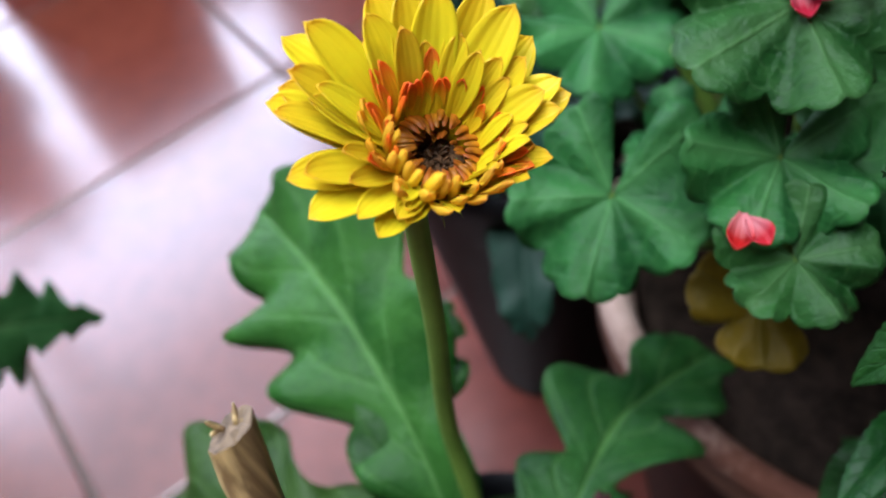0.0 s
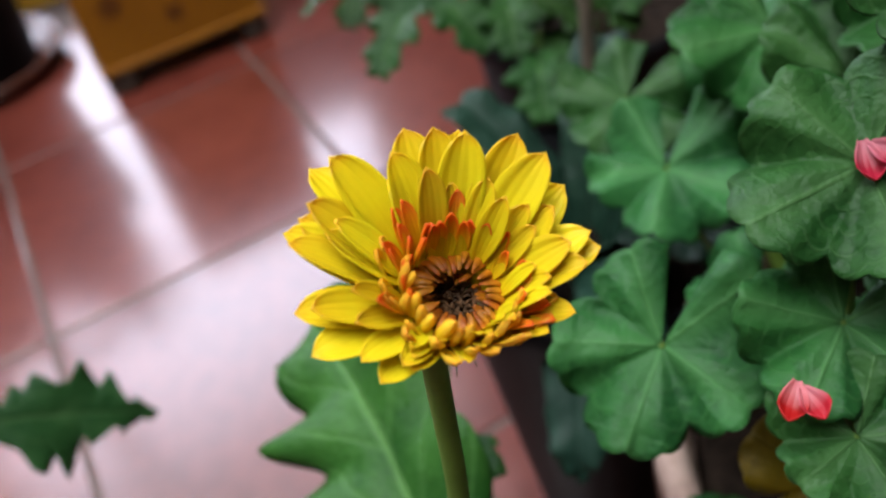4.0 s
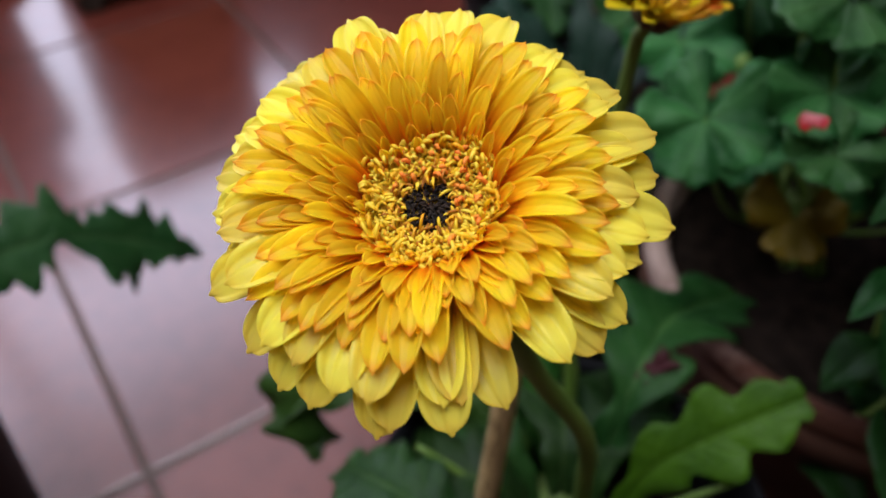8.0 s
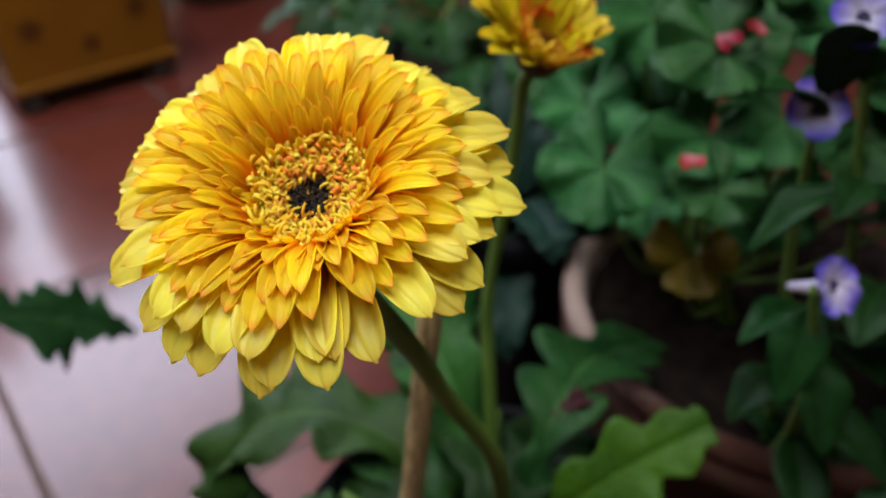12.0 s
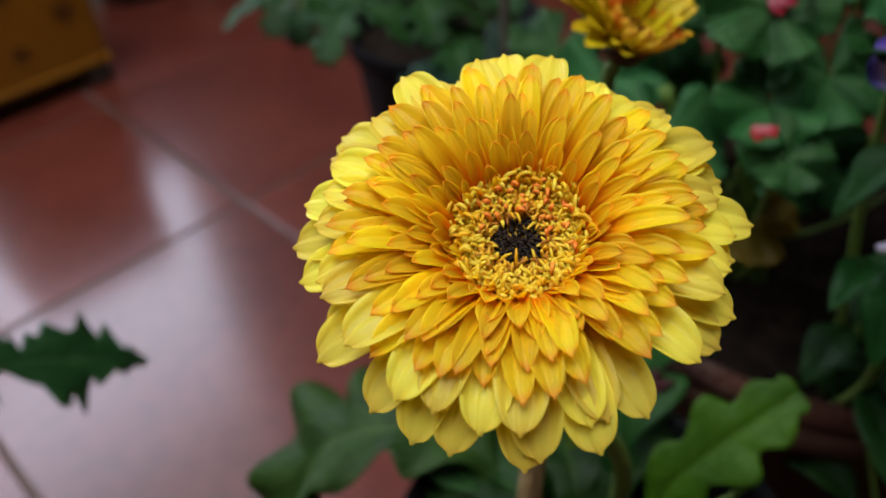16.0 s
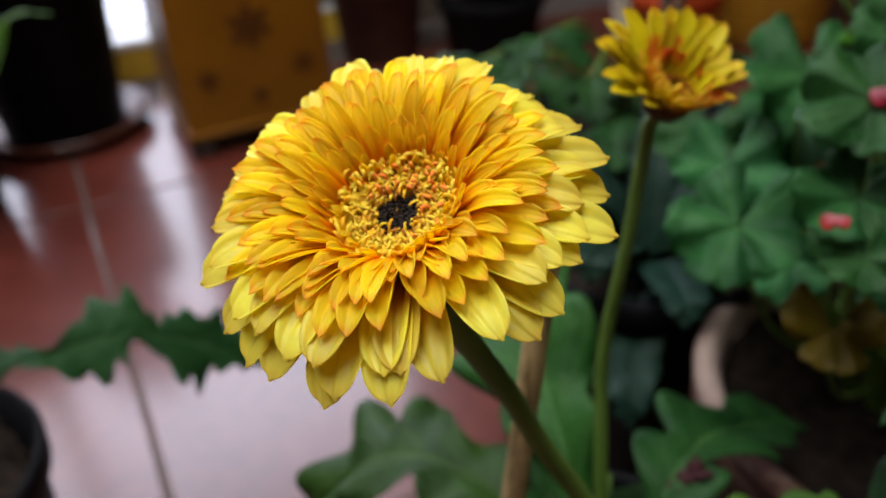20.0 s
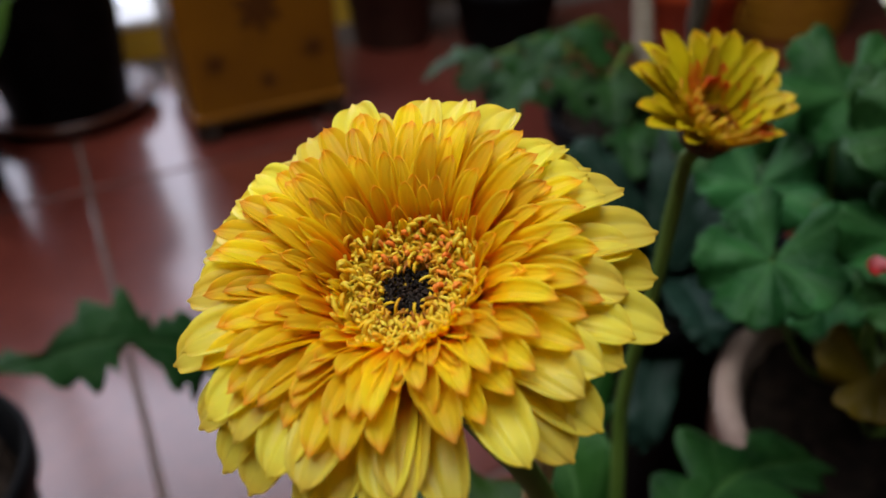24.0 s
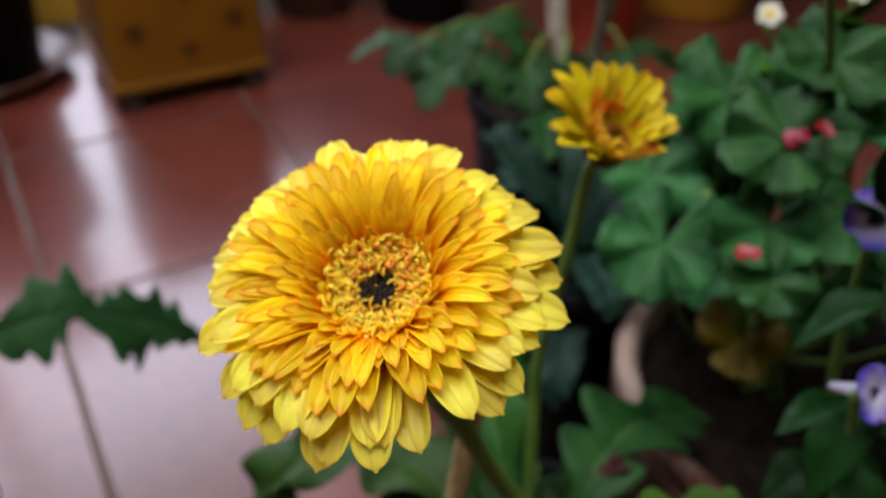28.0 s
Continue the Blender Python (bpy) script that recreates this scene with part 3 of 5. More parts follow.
outline = [(-1.86, -1.66), (1.80, -1.66), tuple(on_wall(2.83, 0, 0.07))[:2], tuple(on_wall(-1.38, 0, 0.07))[:2]]
floor_ob = mesh_object("floor", [(x, y, z) for z in (-0.06, -0.0025) for x, y in outline],
                       [(3, 2, 1, 0), (4, 5, 6, 7), (0, 1, 5, 4), (1, 2, 6, 5), (2, 3, 7, 6), (3, 0, 4, 7)], M["grout"], flat=True)
tagged(floor_ob, "floor of glossy red ceramic tiles with grey joints", "floor", kind="structure")


def wall_slab(name, a0, a1, z0, z1, mat, label, category="wall", d0=0.0, d1=0.14):
    v = [on_wall(a, z, d) for z in (z0, z1) for d in (d0, d1) for a in (a0, a1)]
    f = [(0, 2, 3, 1), (4, 5, 7, 6), (0, 1, 5, 4), (2, 6, 7, 3), (0, 4, 6, 2), (1, 3, 7, 5)]
    return tagged(mesh_object(name, v, f, mat, flat=True), label, category, kind="structure")


W0, W1, SILL, HEAD = -1.15, 0.58, 0.055, 2.15
wall_slab("wall_north_1", -1.9, W0, -0.05, 2.5, M["wall"], "unseen plain wall added to block sky light beside the window")
wall_slab("wall_north_2", W1, 2.6, -0.05, 2.5, M["wall"], "shaded plastered wall behind the pots")
wall_slab("wall_north_3", W0, W1, HEAD, 2.5, M["wall"], "plastered wall above the window")
wall_slab("wall_north_4", 0.16, W1, SILL, 0.43, M["wall"], "low plastered wall under the window behind the pots")
wall_slab("kerb", W0, W1, -0.05, SILL, M["yellow_paint"], "low yellow painted kerb under the bright window", "kerb")
win = thing("window_1", on_wall((W0 + W1) / 2, SILL, 0.07), "tall bright window with white frame above the kerb", "window")
tagged(win, kind="structure")
UW = Matrix((U, V, Vector((0, 0, 1)))).transposed().to_4x4()
half = (W1 - W0) / 2
for k, (w, h, x, z) in enumerate([(W1 - W0, 0.014, 0, 0.007), (W1 - W0, 0.05, 0, HEAD - SILL - 0.025), (0.05, HEAD - SILL - 0.1, -half + 0.025, (HEAD - SILL) / 2), (0.05, HEAD - SILL - 0.1, half - 0.025, (HEAD - SILL) / 2), (0.045, HEAD - SILL - 0.1, 0.0, (HEAD - SILL) / 2)]):
    b = box("frame_bar" if k else "window_sill", (w, 0.06 if k else 0.145, h), M["white_paint"], win, bevel=0.004)
    b.matrix_basis = UW @ Matrix.Translation((x, 0, z))

# Unseen walls, added to keep outside light off the plants
slab("unseen_wall_west", ((-1.95, -2.0, -0.05), (-1.8, 1.6, 2.5)), M["wall"], "unseen plain side wall added to limit the light", "wall")
slab("unseen_wall_east", ((1.75, -2.0, -0.05), (1.9, 3.0, 2.5)), M["wall"], "unseen plain side wall added to limit the light", "wall")
slab("unseen_wall_south", ((-1.8, -1.75, -0.05), (1.75, -1.6, 2.5)), M["wall"], "unseen plain wall added to block sky light", "wall")
# Unseen ceiling, added with an opening for the added overhead lamp
RX0, RX1, RY0, RY1 = -1.30, 0.54, -1.04, 0.80
for k, c in enumerate((((-1.95, -2.0, 2.5), (1.9, RY0, 2.6)), ((-1.95, RY1, 2.5), (1.9, 3.0, 2.6)), ((-1.95, RY0, 2.5), (RX0, RY1, 2.6)), ((RX1, RY0, 2.5), (1.9, RY1, 2.6)))):
    slab("ceiling_%d" % (k + 1), c, M["ceiling"], "unseen plain ceiling added round an opening for the added overhead lamp", "ceiling")

bd, bn, bl, bp = material("bright_outdoors")
em = bn.new("ShaderNodeEmission")
bc, bx = bn.new("ShaderNodeTexCoord"), bn.new("ShaderNodeSeparateXYZ")
bl.new(bc.outputs["Object"], bx.inputs[0])
low = calc(bn, bl, "MULTIPLY_ADD", smooth(bn, bl, bx.outputs["Z"], 0.35, 1.25), 5.2, 3.3)
socket(calc(bn, bl, "SUBTRACT", low, calc(bn, bl, "MULTIPLY", smooth(bn, bl, bx.outputs["Z"], 1.65, 2.45), 4.6)), bl, em.inputs["Strength"])
socket(blend(bn, bl, smooth(bn, bl, noisy(bn, bl, 5.0, 4.0), 0.5, 0.72), (0.78, 0.80, 1.0), (0.45, 0.58, 0.66)), bl, em.inputs["Color"])
bl.new(em.outputs[0], bn["Material Output"].inputs["Surface"])
v = [on_wall(a, z, 1.1) for a, z in ((-3.4, -0.9), (2.0, -0.9), (2.0, 3.4), (-3.4, 3.4))]
tagged(mesh_object("backdrop", v, [(0, 1, 2, 3)], bd, flat=True), "pale bright outdoors beyond the window", "backdrop", kind="structure")


# ---- pots ----
def pot_profile(r, h, taper=0.76, lip=0.018, wall=0.004, lip_out=0.006, fill=0.03):
    b = r * taper
    return [(b * 0.96, 0.0), (b, 0.004), (r - lip_out, h - lip - 0.003), (r, h - lip), (r + 0.0008, h - 0.004), (r - 0.001, h), (r - wall * 0.6, h + 0.0006), (r - wall - 0.001, h - 0.003), (r - wall - lip_out, h - lip), (r - wall - lip_out - 0.004, h - fill - 0.02)]


def soil_disc(parent, r, z, seed, crumbs=60, name="soil"):
    rng = np.random.RandomState(seed)
    rings, sides = 14, 48
    P = np.zeros((rings, sides + 1, 3))
    for i, q in enumerate(np.linspace(0.01, 1, rings)):
        for k in range(sides + 1):
            w = 2 * math.pi * k / sides
            x, y = q * r * math.cos(w), q * r * math.sin(w)
            hgt = 0.006 * noise.noise(Vector((x * 45 + seed, y * 45, 0))) + 0.004 * noise.noise(Vector((x * 140, y * 140, seed)))
            P[i, k] = (x, y, z + hgt)
    v, f = sheet(P, -0.012)
    ob = mesh_object(name, v, f, M["soil"], parent, "dark crumbly potting soil")
    verts, faces = [], []
    for _ in range(crumbs):
        q, w = r * 0.95 * math.sqrt(rng.rand()), rng.rand() * 6.28
        c, s = np.array([q * math.cos(w), q * math.sin(w), z + 0.002]), 0.0014 + 0.0055 * rng.rand() ** 2.5
        b = len(verts)
        for d in ((1, 0, 0), (-1, 0, 0), (0, 1, 0), (0, -1, 0), (0, 0, 1), (0, 0, -1)):
            verts.append(c + np.array(d) * s * rng.uniform(0.5, 1.3))
        faces += [tuple(b + i for i in t) for t in ((0, 2, 4), (2, 1, 4), (1, 3, 4), (3, 0, 4), (2, 0, 5), (1, 2, 5), (3, 1, 5), (0, 3, 5))]
    if crumbs:
        tagged(mesh_object("grit", verts, faces, M["crumb"], parent, "pale crumbs and grit on the soil", flat=True), kind="stuff")
    return ob


def pot(name, x, y, r, h, mat, label, seed, z=0.0, soil=True, rim_mat=None, taper=0.76, lip=0.018, fill=0.03, wobble=0.004, crumbs=40, saucer=None):
    t = thing(name, (x, y, z), label, "pot", "pots on the tiled floor")
    pr = pot_profile(r, h, taper, lip, fill=fill, wall=0.004 if rim_mat is None else 0.011)
    lathe("body", pr if rim_mat is None else pr[:4] + [(r - 0.0005, h - 0.0125), (r - 0.012, h - 0.0125), (r - 0.0135, h - fill - 0.025)], mat, t, wobble=wobble, seed=seed)
    if rim_mat is not None:
        rim = [(r - 0.0142, h - fill - 0.022), (r - 0.011, h - 0.012), (r, h - 0.0115), (r + 0.0012, h - 0.006), (r - 0.001, h - 0.001), (r - 0.005, h + 0.001), (r - 0.010, h - 0.002), (r - 0.0125, h - 0.008), (r - 0.014, h - fill - 0.02), (r - 0.016, h - fill - 0.02)]
        lathe("rim", rim, rim_mat, t, "rounded clay rim whitened with lime", wobble=wobble, seed=seed)
    if soil:
        soil_disc(t, r - 0.016 if rim_mat else r - 0.012, h - fill, seed, crumbs)
    return t


GP = (0.048, 0.045)
pot("flower_pot", *GP, 0.078, 0.250, M["black_plastic"], "black plastic pot that holds the gerbera", 3, fill=0.045, crumbs=20)
pot("flower_pot", 0.239, 0.178, 0.122, 0.245, M["terracotta"], "weathered terracotta pot with soil and geranium", 5, rim_mat=M["terra_rim"], lip=0.03, fill=0.03, crumbs=260)
pot("flower_pot", 0.110, 0.311, 0.076, 0.250, M["black_plastic"], "black plastic pot with crinkled leaves and cane", 7, taper=0.56)
pot("flower_pot", -0.312, 0.158, 0.082, 0.200, M["black_plastic"], "small black plastic pot with a toothed-leaf plant", 9)
pot("flower_pot", 0.15, 0.62, 0.095, 0.20, M["black_plastic"], "black plastic pot with a lobed-leaf shrub", 11)

# far pots along the window wall
sau = thing("saucer", (-0.66, 1.06, 0.0), "brown plastic saucer under a black pot", "saucer")
lathe("dish", [(0.108, 0.0), (0.114, 0.002), (0.132, 0.026), (0.131, 0.029), (0.127, 0.028), (0.112, 0.006), (0.02, 0.005)], M["saucer"], sau)
pot("nursery_pot", -0.66, 1.06, 0.118, 0.27, M["black_plastic"], "large black nursery pot on a brown saucer", 13, z=0.006)
pot("flower_pot", -0.69, 1.12, 0.08, 0.17, M["blue_black"], "dark blue pot standing in the black pot", 14, z=0.262, soil=True)
pot("nursery_pot", -0.735, 0.79, 0.122, 0.18, M["black_plastic"], "black nursery pot with a strap-leaved plant", 15)
pot("nursery_pot", -0.93, 1.05, 0.12, 0.26, M["black_plastic"], "black nursery pot with tall dark foliage", 16)
pot("flower_pot", -0.190, 1.368, 0.088, 0.152, M["dark_terra"], "dark terracotta pot with a small green plant", 17, lip=0.026)
pot("nursery_pot", 0.016, 1.355, 0.098, 0.112, M["black_plastic"], "low black nursery pot in the shade", 19)
pot("flower_pot", 0.318, 1.265, 0.083, 0.138, M["orange"], "bright orange plastic flower pot", 21, lip=0.03)


# ---- the yellow tin ----
def tin():
    ang = math.atan2(U.y, U.x)
    w, h = 0.222, 0.288
    base = Vector((-0.415, 0.934, 0)) + U * (w / 2) + V * (w / 2)
    t = thing("tin_can", base, "tall square yellow tin with brown ornament on dark feet", "tin")
    t.rotation_euler = (0, 0, ang)
    box("body", (w, w, h), M["tin"], t, (0, 0, 0.028 + h / 2), 0.01)
    for z in (0.036, 0.028 + h - 0.006):
        box("seam", (w + 0.006, w + 0.006, 0.012), M["tin"], t, (0, 0, z), 0.004, "rolled seam")
    for x in (-1, 1):
        for y in (-1, 1):
            lathe("foot", [(0.018, 0.0), (0.02, 0.004), (0.02, 0.024), (0.016, 0.03)], M["tin_base"], t, "dark stubby foot", sides=20).location = (x * 0.09, y * 0.09, 0)
    for face in range(4):
        turn = pose(0, 0, 0, 0, 0, 90 * face)
        rng = random.Random(face)
        for cx, cz, sc in ((-0.06, 0.262, 1.5), (0.06, 0.262, 1.3), (0.0, 0.18, 2.0), (-0.07, 0.115, 1.0), (0.07, 0.115, 1.0), (0.0, 0.08, 0.8)):
            bm = bmesh.new()
            ph = rng.random() * 6
            pts = []
            for j in range(36):
                q = j / 36 * 2 * math.pi
                rad = 0.017 * sc * (0.75 + 0.25 * math.cos(6 * q + ph))
                pts.append(bm.verts.new((cx + rad * math.cos(q), -w / 2 - 0.0012, cz + rad * math.sin(q))))
            ex = bmesh.ops.extrude_face_region(bm, geom=[bm.faces.new(pts)])
            bmesh.ops.translate(bm, vec=(0, 0.003, 0), verts=[g for g in ex["geom"] if isinstance(g, bmesh.types.BMVert)])
            bmesh.ops.recalc_face_normals(bm, faces=bm.faces[:])
            part("ornament", bm, M["tin_print"], t, "brown printed flower ornament").matrix_basis = turn
    return t


tin()


def ribbed_pot():
    t = thing("ribbed_pot", (0.52, 1.42, 0.0), "large amber plastic pot with ribbed sides", "pot")
    prof, r, h = [(0.098, 0.0), (0.1, 0.004)], 0.13, 0.26
    for k in range(12):
        z = 0.01 + k * 0.018
        q = 0.1 + 0.03 * z / h
        prof += [(q, z), (q + 0.003, z + 0.006), (q + 0.003, z + 0.011), (q, z + 0.017)]
    prof += [(r, 0.232), (r + 0.006, 0.238), (r + 0.006, h), (r - 0.002, h), (r - 0.006, 0.235), (r - 0.02, 0.2)]
    lathe("body", prof, M["amber_plastic"], t)
    soil_disc(t, r - 0.012, 0.225, 4, 20)


ribbed_pot()


# ---- the gerbera ----
def stake(place, top, label, kind="stake", mat="bamboo", r=0.0037, square=True, end="bamboo_end"):
    a, b = Vector(place), Vector(top)
    t = thing(kind, a, label, "stake", "canes" if kind == "cane" else "")
    d = (b - a)
    n = 24
    verts, faces = [], []
    rng = np.random.RandomState(int(r * 1e5) + int(abs(a.x) * 1000))
    sides = 8 if square else 10
    x = d.normalized().orthogonal().normalized()
    y = d.normalized().cross(x)
    for i in range(n):
        q = i / (n - 1)
        bow = 0.0012 * math.sin(q * 3.1)
        for k in range(sides):
            w = 2 * math.pi * k / sides + 0.3
            rad = r * (1.0 + (0.18 * abs(math.cos(2 * w)) if square else 0)) * (1 + 0.05 * rng.uniform(-1, 1))
            top_cut = 0.003 * math.cos(w + 1.0) + 0.001 * rng.uniform(-1, 1) if i == n - 1 else 0
            verts.append(d * q + x * (rad * math.cos(w) + bow) + y * rad * math.sin(w) + d.normalized() * top_cut)
    for i in range(n - 1):
        for k in range(sides):
            p, q = i * sides + k, i * sides + (k + 1) % sides
            faces.append((p, q, q + sides, p + sides))
    mesh_object("shaft", verts, faces, M[mat], t)
    last = verts[-sides:]
    c = sum(last, Vector()) / sides - d.normalized() * 0.0008
    ev = [c] + last + [p * 0.5 + c * 0.5 + d.normalized() * rng.uniform(-0.0012, 0.0016) for p in last]
    ef = []
    for k in range(sides):
        k2 = (k + 1) % sides
        ef += [(1 + k, 1 + k2, 1 + sides + k2, 1 + sides + k), (0, 1 + sides + k, 1 + sides + k2)]
    mesh_object("cut_end", ev, ef, M[end], t, "rough splintered end", flat=True)
    if square:
        for k in range(5):
            w = rng.uniform(0, 6.28)
            p = c + x * r * 0.7 * math.cos(w) + y * r * 0.7 * math.sin(w)
            lean = d.normalized() * rng.uniform(0.0010, 0.0022) + x * rng.uniform(-0.0014, 0.0014) + y * rng.uniform(-0.0014, 0.0014)
            tube("splinter", [p - lean * 0.4, p + lean * 0.5, p + lean], [0.0005, 0.0004, 0.00015], M[mat], t, rings=5, sides=5)
    return t


stake((0.004, 0.020, 0.2), (0.0343, 0.0593, 0.4262), "split bamboo stake with a splintered top in the pot", r=0.0034)


def florets(name, head, count, r0, r1, z, length, r, mat, seed, inward, label="", curl=0.5, side=None):
    """Small tapering straps packed between two radii, their tips rolled over. side: keeps those on one side, in degrees round the head."""
    rng = np.random.RandomState(seed)
    verts, faces = [], []
    up = np.array([0, 0, 1.0])
    for k in range(count):
        q = math.sqrt(r0 * r0 + (r1 * r1 - r0 * r0) * (k + 0.5) / count)
        w = k * 2.39996 + rng.uniform(-0.2, 0.2)
        L = length * rng.uniform(0.6, 1.3)
        d = np.array([math.cos(w), math.sin(w), 0])
        a = rng.uniform(0, 6.283)
        bend = np.array([math.cos(a), math.sin(a), 0]) * rng.uniform(0.3, 1.0) * curl * 1.6 - d * inward * rng.uniform(0.4, 1.3)
        roll = curl * rng.uniform(0.3, 1.2)
        b = d * q + up * z(q)
        if side is not None and math.cos(w - math.radians(side)) < rng.uniform(-0.5, 0.6):
            continue
        pts = [b, b + up * L * 0.45 + bend * L * 0.10, b + up * L * 0.80 + bend * L * 0.40, b + up * L * (0.86 - 0.1 * roll) + bend * L * 0.80, b + up * L * (0.80 - 0.55 * roll) + bend * L * (1.0 - 0.2 * roll)]
        tv, tf = tube_geo(pts, (r * 0.8, r, r * 1.05, r * 0.8, r * 0.25), 8, 5)
        o = len(verts)
        verts += list(tv)
        faces += [tuple(o + i for i in f) for f in tf]
    return tagged(mesh_object(name, verts, faces, mat, head, label), kind="stuff")


def big_gerbera_head(plant):
    n = Vector((-0.185, -0.385, 0.904)).normalized()
    slack = Vector((0.94, 0.34, 0.0))      # the side on which the petals lie lower
    head = lathe("flower_head", [(0.0035, -0.012), (0.009, -0.009), (0.0125, -0.004), (0.0125, 0.0), (0.009, -0.0045), (0.005, -0.006), (0.001, -0.006)], M["calyx"], plant, "open yellow double flower with orange tips and dark eye", sides=36)
    head.matrix_basis = axis_frame(Vector((0.0002, -0.0025, 0.4515)), n, 0)

    def set_of(tag, length, width, mat, arch, cup, k=4, **kw):
        return [petal_mesh("petal", length * (1 + 0.07 * (i - k / 2) / k), width * (1 + 0.10 * ((i * 7) % k - k / 2) / k), M[mat], [(s, e + 4 * math.sin(i * 2.3 + s * 2)) for s, e in arch], cup, seed=100 * tag + i, twist=0.10 * math.sin(i * 1.9), **kw) for i in range(k)]

    def lie(down, gap=False):
        def f(d):
            q = max(0, d.dot(slack))
            bare = gap and -70 < math.degrees(math.atan2(d.y, d.x)) < -57
            return -down * q * q, 0.0 if bare else 1.0 - 0.05 * q * q
        return f

    wide = dict(tip=0.64, blunt=2.4, power=0.46, groove=0.13, claw=0.42)
    slim = dict(tip=0.62, blunt=2.4, power=0.50, groove=0.03, claw=0.42)
    petal_ring(head, 29, 0.0102, -0.0062, set_of(1, 0.0305, 0.0090, "outer", [(0, 38), (0.4, 18), (0.75, -8), (1, -34)], 0.32, k=6, **wide), jitter=0.8, seed=1, shape=lie(9, True))
    petal_ring(head, 28, 0.0102, -0.0046, set_of(2, 0.0281, 0.0085, "outer", [(0, 48), (0.4, 28), (0.75, 2), (1, -26)], 0.32, k=6, **wide), jitter=0.9, start=7, seed=2, shape=lie(10, True))
    petal_ring(head, 33, 0.0103, -0.0034, set_of(3, 0.0242, 0.0052, "middle", [(0, 57), (0.5, 34), (1, -8)], 0.55, k=8, **slim), jitter=1.0, start=3, seed=3, shape=lie(13))
    petal_ring(head, 35, 0.0104, -0.0024, set_of(4, 0.0212, 0.0043, "middle", [(0, 60), (0.5, 41), (1, 0)], 0.55, k=8, **slim), jitter=1.0, start=9, seed=4, shape=lie(13))
    petal_ring(head, 36, 0.0105, -0.0016, set_of(5, 0.0176, 0.0038, "inner", [(0, 63), (0.5, 47), (1, 18)], 0.55, k=8, **slim), jitter=1.0, start=2, seed=5, shape=lie(12))
    petal_ring(head, 34, 0.0107, -0.0010, set_of(6, 0.0138, 0.0034, "inner", [(0, 66), (0.5, 54), (1, 34)], 0.55, k=8, **slim), jitter=1.1, start=5, seed=6, shape=lie(10))
    petal_ring(head, 28, 0.0110, -0.0006, set_of(12, 0.0094, 0.0029, "inner", [(0, 72), (0.5, 66), (1, 54)], 0.45, k=6, **slim), jitter=1.5, start=1, seed=16)
    petal_ring(head, 26, 0.0112, -0.0004, set_of(17, 0.0058, 0.0021, "inner", [(0, 76), (0.5, 72), (1, 62)], 0.6, k=6, rows=12, cols=7, **slim), jitter=2.4, start=4, seed=18)
    lathe("disc", [(0.0120, -0.0085), (0.0128, -0.003), (0.0122, 0.0), (0.0090, -0.0008), (0.0048, -0.0022), (0.0006, -0.0032)], M["floret_base"], head, "amber bed of the florets", sides=36)
    bed = lambda q: -0.0024 + 0.26 * (q - 0.0044)
    petal_ring(head, 40, 0.0100, -0.0012, set_of(19, 0.0042, 0.0016, "inner", [(0, 84), (0.5, 76), (1, 40)], 0.6, k=6, rows=10, cols=5, **slim), jitter=3.0, start=2, seed=20)
    florets("pollen_ring", head, 760, 0.0062, 0.0114, bed, 0.0019, 0.00030, M["floret"], 21, 0.25, "ring of small curled pale yellow florets", curl=0.62)
    florets("outer_pollen_ring", head, 170, 0.0098, 0.0126, bed, 0.0038, 0.00040, M["floret"], 24, 0.0, "taller yellow florets among the inner petals", curl=0.45)
    florets("amber_ring", head, 180, 0.0050, 0.0074, bed, 0.0021, 0.00026, M["amber_floret"], 27, 0.35, "amber half-open florets round the dark eye", curl=0.6)
    florets("orange_ring", head, 80, 0.0048, 0.0112, bed, 0.0034, 0.00040, M["floret_red"], 25, 0.1, "orange florets among the yellow ones", curl=0.4, side=75)
    florets("inner_ring", head, 30, 0.0046, 0.0054, lambda q: -0.0026, 0.0030, 0.00028, M["floret"], 26, 0.5, "yellow florets bent over the dark eye", curl=0.3)
    florets("dark_eye", head, 300, 0.0003, 0.0046, lambda q: -0.0034 + 0.2 * q, 0.0017, 0.00022, M["disc"], 22, 0.3, "dark brown unopened florets in the middle", curl=0.3)
    return head


